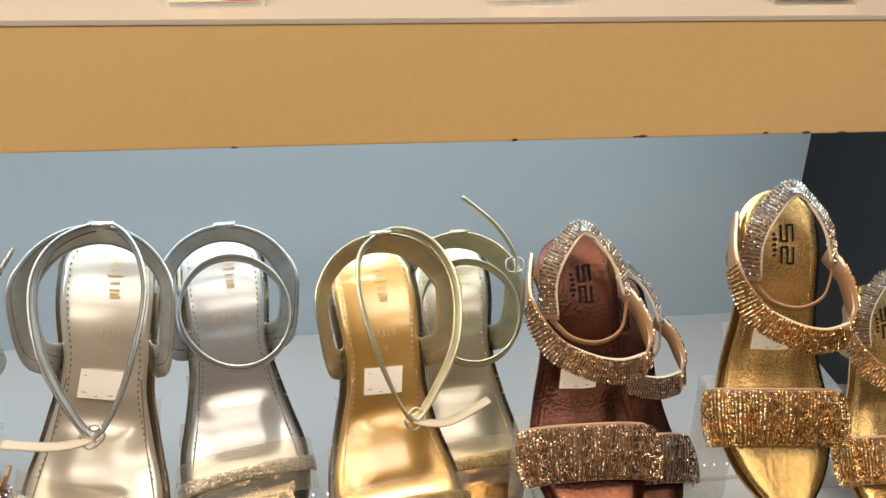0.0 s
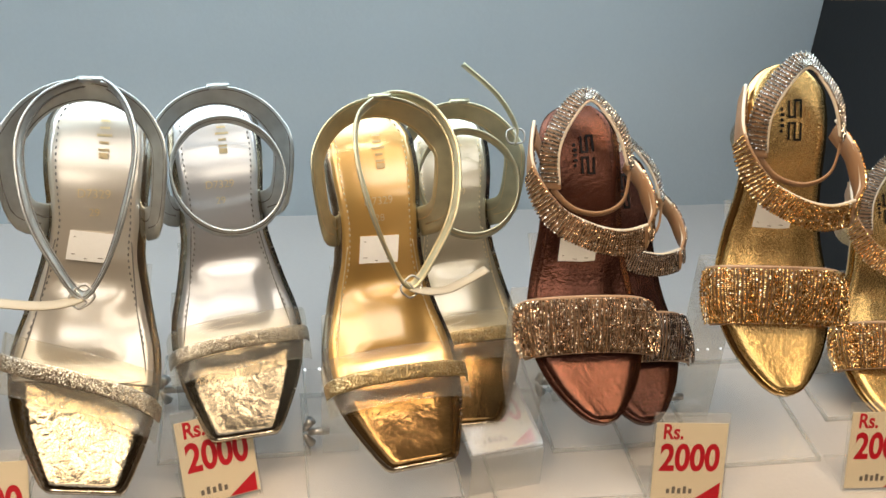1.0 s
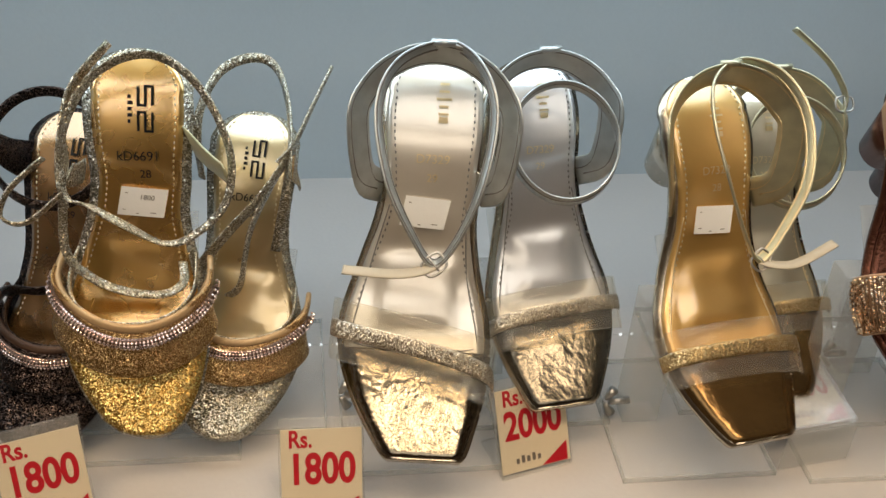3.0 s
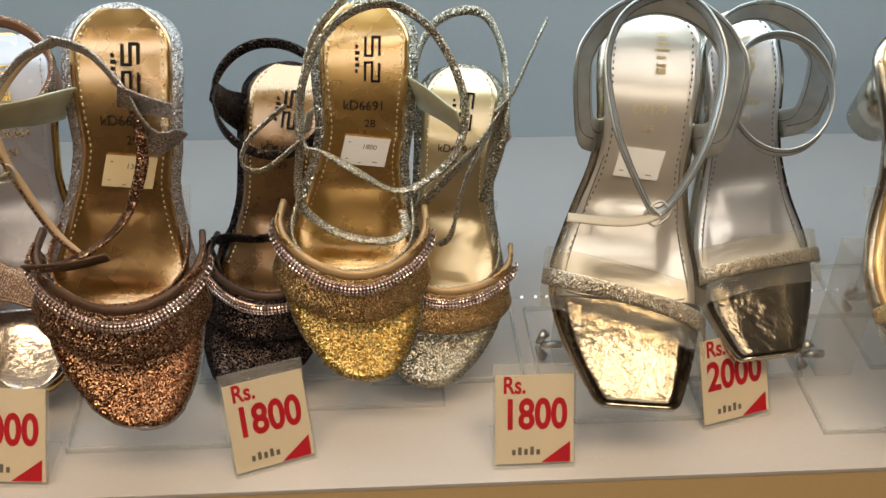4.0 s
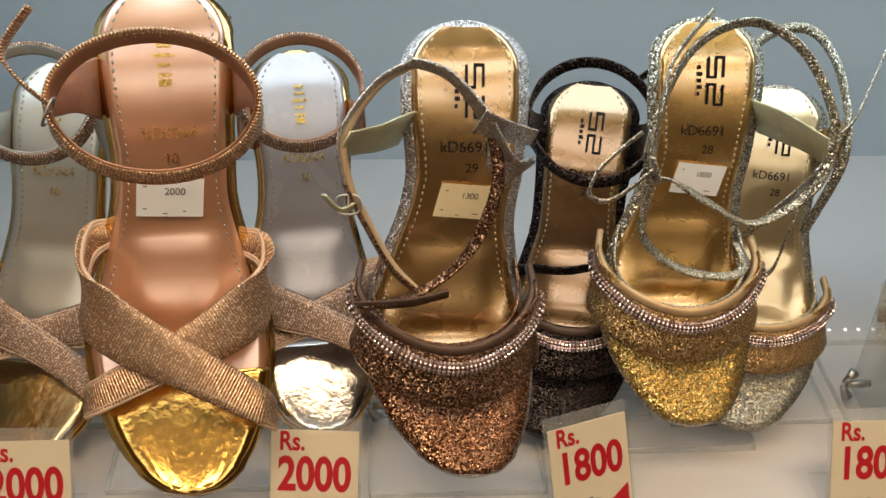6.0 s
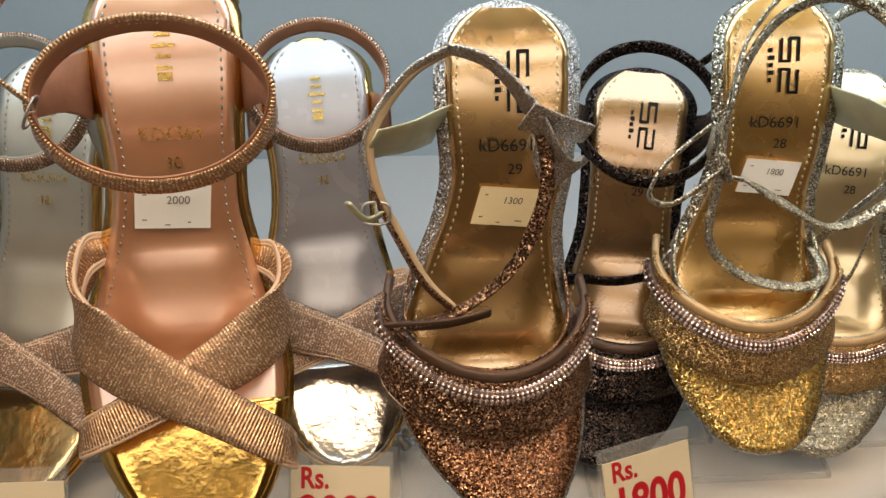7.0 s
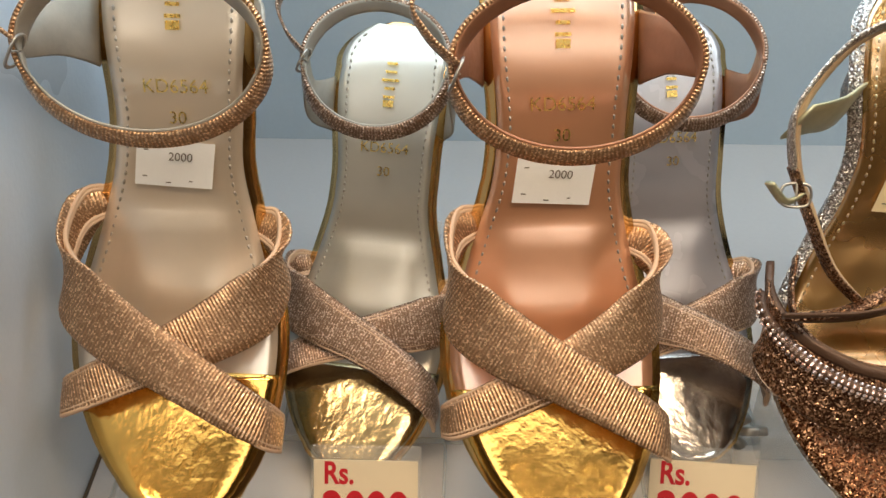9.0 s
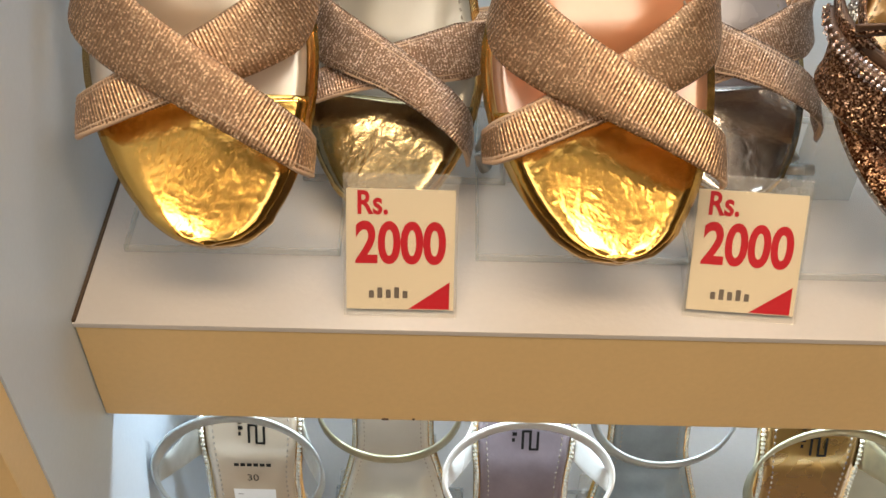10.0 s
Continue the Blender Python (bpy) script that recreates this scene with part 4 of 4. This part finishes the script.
G_PEWTER = glitter("pewter brown glitter", (0.11, 0.052, 0.03), (0.44, 0.27, 0.17))
# pewter made paler: the strip light on rim and heel straps is in the colour
G_GREY = glitter("pewter glitter paled by cool light", (0.40, 0.37, 0.35), (0.85, 0.80, 0.77), 2600)
G_BLACK = glitter("black glitter", (0.006, 0.004, 0.004), (0.11, 0.08, 0.07))
G_TAN = glitter("tan gold glitter", (0.34, 0.19, 0.075), (0.66, 0.46, 0.22), 2200)
TAN_STRAP = foil("tan leather strap", (0.50, 0.34, 0.18), 0.4, 0.1, 120, 0.4)
BROWN_STRAP = foil("dark brown strap", (0.10, 0.055, 0.035), 0.4, 0.2, 160, 0.3)
YELLOW_PAPER = painted("yellowed paper", (0.82, 0.68, 0.42), 0.6, 0.04)
G_BASE = dict(thread=BLOND, in0=0.20, st0=0.38, strap_label="glitter vamp strap", stones=STONES, inner=GREEN_LIN, code="kD6691", toe_label="coarse glitter toe")
KINDS.update({
    "brown_glitter": (glitter_sandal, ROUND_W, dict(G_BASE, rim=G_PEWTER, edge=G_GREY, insole=ANTIQUE_IN, toe=G_BROWN, strap=G_PEWTER, lining=BROWN_STRAP, thin=G_PEWTER, thin_w=0.0056, size="29", sticker="1300", paper=YELLOW_PAPER, straps="cross")),
    "black_glitter": (glitter_sandal, ROUND_W, dict(G_BASE, rim=G_BLACK, insole=BLACKGOLD_IN, toe=G_BLACK, strap=G_BLACK, lining=BROWN_STRAP, thin=G_BLACK, thin_w=0.0062, size="29", cross=1)),
    "gold_glitter": (glitter_sandal, ROUND_W, dict(G_BASE, rim=G_GOLD, edge=G_SILVER, insole=GOLD_IN, toe=G_GOLD, strap=G_TAN, lining=TAN_STRAP, thin=G_SILVER, thin_w=0.0046, size="28", sticker="1800", straps="tie")),
    "silver_glitter": (glitter_sandal, ROUND_W, dict(G_BASE, rim=G_SILVER, insole=PALEGOLD_IN, toe=G_SILVER, strap=G_TAN, lining=TAN_STRAP, thin=G_SILVER, thin_w=0.0058, size="28", straps="knot")),
})
SILVER_L = foil("silver leather", (0.60, 0.63, 0.63), 0.33, 0.05, 120, 0.85)
PALE_L = foil("pale green gold leather", (0.58, 0.55, 0.39), 0.33, 0.05, 120, 0.85)
CLEAR_SILV = satin("silver insole", (0.64, 0.63, 0.64), metal=0.65)
CLEAR_CHAMP = satin("champagne insole", (0.74, 0.68, 0.59), metal=0.62)
CLEAR_GOLD = satin("gold pebbled insole", (0.80, 0.49, 0.15), metal=0.75, ior=2.4)
CLEAR_OLIVE = satin("pale gold insole", (0.64, 0.57, 0.41), metal=0.65)
STRIP_S = glitter("silver glitter strip", (0.50, 0.42, 0.31), (0.85, 0.78, 0.64), 2500)
STRIP_G = glitter("gold glitter strip", (0.50, 0.35, 0.16), (0.85, 0.68, 0.40), 2500)
TOE_CH = foil("champagne mirror toe", (0.26, 0.23, 0.18), 0.15, 0.34, 50)
TOE_BR = foil("smoky gold toe", (0.19, 0.115, 0.045), 0.14, 0.12, 60, 0.8)
TOE_SI = foil("smoky silver toe", (0.15, 0.135, 0.11), 0.14, 0.25, 50, 0.9)
SMOKE_RIM = foil("glossy pewter rim", (0.62, 0.56, 0.46), 0.22, 0.05, 40)
PALE_STRAP = painted("pale strap underside", (0.52, 0.46, 0.36), 0.45, 0.06)
C_BASE = dict(rim=SMOKE_RIM, rim_label="glossy square-toed sole", in0=0.262, st0=0.36, strap_label="metallic leather heel band", strip_label="narrow glitter strip", stamp=BLOND, code="D7329", pale=PALE_STRAP, pad=0.41)
KINDS.update({
    "clear_champagne": (clear_sandal, SQUARE_W, dict(C_BASE, insole=CLEAR_CHAMP, toe=TOE_CH, toe_label="mirror champagne toe", strip=STRIP_S, strap=SILVER_L, thread=DARK_T, size="29", drop=1, cross=1, sticker=1, slant=(0.31, 0.19))),
    "clear_silver": (clear_sandal, SQUARE_W, dict(C_BASE, insole=CLEAR_SILV, toe=TOE_SI, toe_label="smoky mirror toe", strip=STRIP_S, strap=SILVER_L, thread=DARK_T, size="29", slant=(0.235, 0.27))),
    "clear_gold": (clear_sandal, SQUARE_W, dict(C_BASE, insole=CLEAR_GOLD, toe=TOE_BR, toe_label="smoky gold toe", strip=STRIP_G, strap=PALE_L, thread=BLOND, size="28", drop=1, cross=-1, sticker=1, slant=(0.235, 0.225))),
    "clear_pale": (clear_sandal, SQUARE_W, dict(C_BASE, insole=CLEAR_OLIVE, toe=TOE_BR, toe_label="smoky gold toe", strip=STRIP_G, strap=PALE_L, thread=BLOND, size="28", tab=1, slant=(0.235, 0.27))),
})
BRONZE_IN = foil("bronze lizard leather", (0.17, 0.072, 0.05), 0.20, 0.14, 420, 0.9)
DARK_IN = foil("dark bronze leather", (0.10, 0.045, 0.035), 0.20, 0.14, 420, 0.85)
GOLDLIZ_IN = foil("gold lizard leather", (0.78, 0.53, 0.22), 0.24, 0.10, 420, 0.85)


def bead_mat(name, low, high):
    n = Nodes(name).set(Metallic=0.9, Roughness=0.16)
    geo = n.add("ShaderNodeNewGeometry")
    n.link(n.ramp(geo.outputs["Random Per Island"], [(0.0, tone(low, 0.5)), (0.5, low), (0.9, high), (1.0, (0.9, 0.86, 0.8))]), n.bsdf.inputs["Base Color"])
    return n.mat


BEAD_A = bead_mat("amber and crystal beads", (0.42, 0.27, 0.17), (0.86, 0.72, 0.56))
BEAD_B = bead_mat("gold and crystal beads", (0.72, 0.42, 0.15), (0.95, 0.74, 0.42))
# silver tone of the upper beads carries the cool strip light
BEAD_COOL = bead_mat("beads paled by cool light", (0.40, 0.36, 0.31), (0.80, 0.76, 0.70))
BEAD_C = bead_mat("smoky crystal beads", (0.22, 0.16, 0.13), (0.65, 0.58, 0.52))
EDGE_PALE = painted("pale peach edging", (0.52, 0.33, 0.21), 0.45, 0.06)
CREAM_EDGE = painted("cream binding", (0.74, 0.62, 0.48), 0.45, 0.05)
EDGE_DARK = painted("brown edging", (0.22, 0.13, 0.09), 0.45, 0.08)
AMBER = painted("amber cloth backing", (0.34, 0.19, 0.10), 0.5, 0.1)
B_BASE = dict(in0=0.2, st0=0.4, strap_label="strap thickly set with beads", base=AMBER, edge=EDGE_PALE)
KINDS.update({
    "bronze_bead": (beaded_sandal, POINT_W, dict(B_BASE, rim=BRONZE_IN, insole=BRONZE_IN, thread=BRONZE_IN, beads=BEAD_A, sticker=1)),
    "dark_bead": (beaded_sandal, POINT_W, dict(B_BASE, rim=DARK_IN, insole=DARK_IN, thread=DARK_IN, beads=BEAD_C)),
    "gold_bead": (beaded_sandal, POINT_W, dict(B_BASE, rim=GOLD_RIM, insole=GOLDLIZ_IN, thread=GOLDLIZ_IN, beads=BEAD_B, sticker=1)),
    "gold_bead_plain": (beaded_sandal, POINT_W, dict(B_BASE, rim=GOLD_RIM, insole=GOLDLIZ_IN, thread=GOLDLIZ_IN, beads=BEAD_B)),
})
LABELS = {
    "champagne": "champagne sandal with crossed ribbed glitter bands on acrylic stand",
    "grey": "grey champagne sandal with crossed bronze glitter bands",
    "rose": "rose gold sandal with crossed ribbed glitter bands and sticker",
    "silver_cross": "silver sandal with crossed bronze glitter bands",
    "brown_glitter": "brown glitter sandal with gold insole and rhinestone cord",
    "black_glitter": "black glitter sandal with antique gold insole",
    "gold_glitter": "gold glitter sandal with rhinestone cord and thin straps",
    "silver_glitter": "silver glitter sandal with pale gold insole",
    "clear_champagne": "champagne square-toed sandal with clear vinyl toe band",
    "clear_silver": "silver square-toed sandal with clear vinyl toe band",
    "clear_gold": "gold square-toed sandal with clear vinyl toe band",
    "clear_pale": "pale gold square-toed sandal with clear vinyl band",
    "bronze_bead": "bronze sandal with wide beaded toe band and straps",
    "dark_bead": "dark bronze sandal with smoky beaded straps",
    "gold_bead": "gold sandal with wide beaded toe band and straps",
    "gold_bead_plain": "gold beaded sandal standing behind its partner",
}
CHORD = math.degrees(math.atan2(SIDE_Z[-1] - SIDE_Z[0], SIDE_Y[-1]))


def sandal(kind, toe, heel, bend):
    """A sandal from its toe tip to its heel's back edge, both in the world."""
    build, widths, spec = KINDS[kind]
    toe, heel = Vector(toe), Vector(heel)
    d = heel - toe
    shoe = tagged(new("sandal"), LABELS[kind], "sandal", "sandals on the shelf")
    yaw = -math.degrees(math.atan2(d.x, d.y))
    rise = math.degrees(math.atan2(d.z, math.hypot(d.x, d.y))) - CHORD
    size = d.length / math.hypot(SIDE_Y[-1], SIDE_Z[-1] - SIDE_Z[0])
    shoe.matrix_world = Matrix.Translation(toe) @ pose(0, 0, 0, 0, 0, yaw) @ pose(0, 0, 0, rise) @ Matrix.Scale(size, 4)
    build(shoe, Foot(widths, bend), spec)
    return shoe


def stand(shoe, base_z, label="clear acrylic shoe stand with a wing screw", turn=0.0):
    """A clear acrylic stand: foot plate, upright block and a sloped rest under the sole."""
    m = shoe.matrix_world
    f = Foot(ROUND_W, 0)
    under = m @ f(0.40, 0, -0.0082)
    t = (m.to_3x3() @ f.tangent(0.40)).normalized()
    nrm = (m.to_3x3() @ f.normal(0.40)).normalized()
    side = t.cross(nrm)
    ob = tagged(new("shoe_stand"), label, "shoe stand", "stands on the shelf")
    ob.location = (under.x, under.y + 0.01, base_z)
    g = pose(0, 0, 0, 0, 0, turn)
    part("foot_plate", box(-0.042, 0.042, -0.05, 0.045, 0, 0.003, 0, g), M_STAND, ob)
    rim = [(-0.0422, 0.0422, -0.0502, -0.0490), (-0.0422, 0.0422, 0.0440, 0.0452), (-0.0422, -0.0410, -0.0490, 0.0440), (0.0410, 0.0422, -0.0490, 0.0440)]
    part("plate_edge", merged(*[box(x0, x1, y0, y1, 0.0002, 0.0032, 0, g) for x0, x1, y0, y1 in rim]), M_FROST, ob, "ground edge of the clear foot plate")
    h = under.z - base_z - 0.006
    part("upright", box(-0.010, 0.010, -0.008, 0.008, 0.003, max(h, 0.01), 0, Matrix.Translation((-0.022, 0, 0)) @ g), M_FROST, ob)
    r = Matrix.Translation(-Vector(ob.location)) @ Matrix.Translation(under) @ Matrix((side, t, nrm)).transposed().to_4x4()
    part("rest_plate", box(-0.024, 0.024, -0.030, 0.034, -0.003, 0.0, 0, r), M_STAND, ob)
    s = Matrix.Translation((-0.034, -0.002, 0.014)) @ pose(0, 0, 0, 0, 90, 0)
    screw = part("wing_screw", merged(cyl(0.0022, 0.0022, 0.012, s, 12), cyl(0.0012, 0.0030, 0.008, s @ pose(0.005, 0, -0.006, 0, 60, 0), 10), cyl(0.0012, 0.0030, 0.008, s @ pose(-0.005, 0, -0.006, 0, -60, 0), 10)), M_STEEL, ob, "zinc wing screw", True)
    return ob


ROW = [
    ("champagne", (-0.544, 0.006, 1.087), (-0.541, 0.126, 1.270), -0.5),
    ("grey", (-0.487, 0.050, 1.062), (-0.468, 0.180, 1.201), -0.25),
    ("rose", (-0.401, 0.005, 1.084), (-0.408, 0.126, 1.264), -0.35),
    ("silver_cross", (-0.346, 0.055, 1.068), (-0.358, 0.180, 1.207), -0.25),
    ("brown_glitter", (-0.284, 0.008, 1.088), (-0.281, 0.110, 1.254), -0.9),
    ("black_glitter", (-0.236, 0.055, 1.062), (-0.209, 0.170, 1.194), 0.2),
    ("gold_glitter", (-0.178, 0.037, 1.087), (-0.171, 0.130, 1.247), -0.7),
    ("silver_glitter", (-0.142, 0.053, 1.067), (-0.117, 0.160, 1.197), 0.2),
    ("clear_champagne", (-0.046, 0.010, 1.090), (-0.029, 0.132, 1.244), -0.6),
    ("clear_silver", (0.037, 0.045, 1.088), (0.021, 0.158, 1.229), 0.3),
    ("clear_gold", (0.120, -0.001, 1.103), (0.099, 0.120, 1.237), -0.3),
    ("clear_pale", (0.158, 0.050, 1.082), (0.151, 0.165, 1.215), 0.3),
    ("bronze_bead", (0.212, 0.000, 1.122), (0.207, 0.102, 1.248), -0.1),
    ("dark_bead", (0.256, 0.040, 1.084), (0.245, 0.145, 1.200), 0.1),
    ("gold_bead", (0.320, 0.020, 1.116), (0.323, 0.112, 1.265), -0.1),
    ("gold_bead_plain", (0.423, 0.050, 1.060), (0.428, 0.160, 1.175), 0.1),
]
for kind, toe, heel, bend in ROW:
    stand(sandal(kind, toe, heel, bend), TOP)


def pearl_sandal(shoe, foot, spec):
    """Plain strap sandal with a beaded rim."""
    insole = sole_parts(shoe, foot, spec)
    places = []
    for s in (-1, 1):
        for i in range(58):
            u = 0.30 + 0.69 * i / 57
            places.append((foot(u, s * (foot.half(u) - 0.0005), 0.0006), foot.normal(u)))
    gems("rim_beads", places, 0.0013, spec["beads"], insole, "row of beads round the insole")
    pts, sides = ring_points(foot, 0.80, 0.034, 0.0385, 0.031, -0.004)
    part("ankle_strap", ribbon(pts, sides, 0.0085, 0.0018, 60, True), spec["strap"], shoe, spec["strap_label"], True)
    for s in (-1, 1):
        q = [foot(0.80, s * (foot.half(0.80) + 0.0005), -0.004), foot(0.80, s * (foot.half(0.8) + 0.006), 0.013), foot(0.80, s * 0.038, 0.033)]
        part("side_strap", ribbon(q, [foot.tangent(0.8)] * 3, (0.022, 0.010), 0.0014, 16), spec["strap"], shoe, "", True)
    pts, sides = foot.arch(0.30, 0.30, 0.0195, out=0.0040)
    part("toe_band", ribbon(pts, sides, 0.022, 0.0018, 40), spec["strap"], shoe, "", True)
    two_bar_logo(foot, insole, M_INK, 0.85, 0.003, 1.05)
    if spec.get("size"):
        writing(foot, insole, M_INK, spec["size"], 0.0062, 0.69)
        part("print_bars", mapped(merged(*[box(-0.009 + i * 0.0032, -0.0066 + i * 0.0032, -0.001, 0.001, 0, 0.0001) for i in range(6)]), foot, 0.73, 0, 0), M_INK, insole)
        sticker(foot, insole, 0.61, 0.0, 0.021, 0.016, M_STICK, "", 0)


WHITE_STRAP = painted("white patent strap", (0.78, 0.78, 0.76), 0.25, 0.04)
PURPLE_IN = foil("mauve grey leather", (0.36, 0.30, 0.34), 0.35, 0.1, 60, 0.7)
STEEL_IN = foil("steel grey leather", (0.34, 0.38, 0.40), 0.35, 0.1, 60, 0.7)
PEARL = foil("pearl beads", (0.85, 0.80, 0.68), 0.18, 0.0, 60, 0.7)
P_BASE = dict(rim=GOLD_RIM, thread=GREY_T, in0=0.2, beads=PEARL, strap_label="narrow ankle strap")
KINDS.update({
    "low_champagne": (pearl_sandal, ROUND_W, dict(P_BASE, insole=CHAMP_IN, strap=SILVER_L, size="30")),
    "low_pale": (pearl_sandal, ROUND_W, dict(P_BASE, insole=CLEAR_CHAMP, strap=PALE_L)),
    "low_mauve": (pearl_sandal, ROUND_W, dict(P_BASE, insole=PURPLE_IN, strap=WHITE_STRAP)),
    "low_grey": (pearl_sandal, ROUND_W, dict(P_BASE, insole=STEEL_IN, strap=SILVER_L)),
    "low_gold": (pearl_sandal, ROUND_W, dict(P_BASE, insole=ANTIQUE_IN, strap=PALE_L)),
    "low_bronze": (pearl_sandal, ROUND_W, dict(P_BASE, insole=CLEAR_OLIVE, strap=PALE_L)),
})
LABELS.update({
    "low_champagne": "champagne sandal with beaded rim on the lower shelf",
    "low_pale": "pale champagne sandal with beaded rim on the lower shelf",
    "low_mauve": "mauve grey sandal with white strap on the lower shelf",
    "low_grey": "steel grey sandal with silver strap on the lower shelf",
    "low_gold": "antique gold sandal with beaded rim on the lower shelf",
    "low_bronze": "pale bronze sandal with beaded rim on the lower shelf",
})
for kind, x, back in (("low_champagne", -0.554, 0), ("low_pale", -0.486, 0.045), ("low_mauve", -0.418, 0), ("low_grey", -0.345, 0.045), ("low_gold", -0.275, 0), ("low_bronze", -0.215, 0.045)):
    s = sandal(kind, (x, -0.030 + back, 0.764), (x, 0.078 + back, 0.930 - back * 0.4), 0.1)
    s["group"] = "sandals on the lower shelf"
    stand(s, TOP - PITCH)["group"] = "stands on the lower shelf"


# ---- price cards ----
def price_card(x, y, turn, lean, price, z=TOP, wide=0.0395, high=0.054, tilt=0.0, label=""):
    """A printed card in a folded clear holder that leans back on its foot."""
    ob = tagged(new("price_card"), label or "cream price card with red print in clear acrylic holder", "price card", "price cards")
    ob.matrix_world = pose(x, y, z, 0, 0, turn)
    r = pose(0, 0, 0, 90 - lean, tilt, 0)
    holder = part("holder", box(-wide / 2 - 0.0012, wide / 2 + 0.0012, 0.0, high, -0.0022, -0.0004, 0.0004, r), M_ACRYL, ob)
    part("holder_front", box(-wide / 2 - 0.0012, wide / 2 + 0.0012, 0.0, high * 0.93, 0.0006, 0.0014, 0.0003, r), M_SHEET, ob)
    part("holder_foot", box(-wide / 2, wide / 2, 0.0, 0.030, 0.0, 0.0014, 0.0003), M_ACRYL, ob)
    card = part("card", box(-wide / 2, wide / 2, 0.003, high * 0.90, -0.0003, 0.0003, 0, r), M_CARD, ob)

    def print_on(bm, cx, cy, mat, name, sx=1.0):
        bmesh.ops.transform(bm, matrix=r @ Matrix.Translation((cx, cy, 0.00045)) @ Matrix.Diagonal((sx, 1, 1, 1)), verts=bm.verts[:])
        part(name, bm, mat, card)

    print_on(words("Rs.", 0.0122, 0.0003), -wide * 0.26, high * 0.80, M_RED, "writing", 0.80)
    print_on(words(price, 0.0215, 0.00065), 0.0, high * 0.515, M_RED, "writing", 0.77)
    bms = [box(-0.0075 + i * 0.0031, -0.0075 + i * 0.0031 + 0.0018, -0.0014, 0.0014 + k, 0, 0.0001) for i, k in enumerate((0.0, 0.0012, 0.0004, 0.0014, 0.0))]
    print_on(merged(*bms), -wide * 0.10, high * 0.165, M_GREYINK, "maker_mark")
    tri = bmesh.new()
    tri.faces.new([tri.verts.new(p) for p in ((wide * 0.08, -0.0045, 0), (wide * 0.46, -0.0045, 0), (wide * 0.46, 0.0062, 0))])
    print_on(tri, 0, high * 0.145, M_RED, "corner_triangle")
    return ob


price_card(-0.4755, 0.0065, 0, 30, "2000")
price_card(-0.3495, 0.0085, -4, 32, "2000", tilt=0)
price_card(-0.2190, 0.0140, 18, 24, "1800")
price_card(-0.0905, 0.0080, 0, 28, "1800")
price_card(0.0230, 0.0350, 15, 26, "2000")
price_card(0.2710, 0.0090, -6, 18, "2000")
price_card(0.3850, 0.0080, -4, 18, "2000")
# cards on the shelf above
for x in (0.031, 0.1715, 0.307):
    price_card(x, 0.076, 0, 30, "2000", TOP + PITCH)
# fallen price card lying in its folded holder
fallen = price_card(0.174, 0.032, 8, 80, "2000", TOP + 0.026, label="price card lying back in a folded clear holder")
for y in (-0.0018, 0.040):
    part("holder_leg", box(-0.0207, 0.0207, y, y + 0.0014, -0.026, 0.0, 0.0004), M_FROST, fallen, "upright leg of the folded clear holder")
# added sheet: its haze fades the red print below, as the holder does
part("cover", box(-0.0205, 0.0205, 0.0, 0.052, 0.0020, 0.0030, 0.0003, pose(0, 0, 0, 10)), M_HAZE, fallen, "added hazy sheet that pales the card's print")
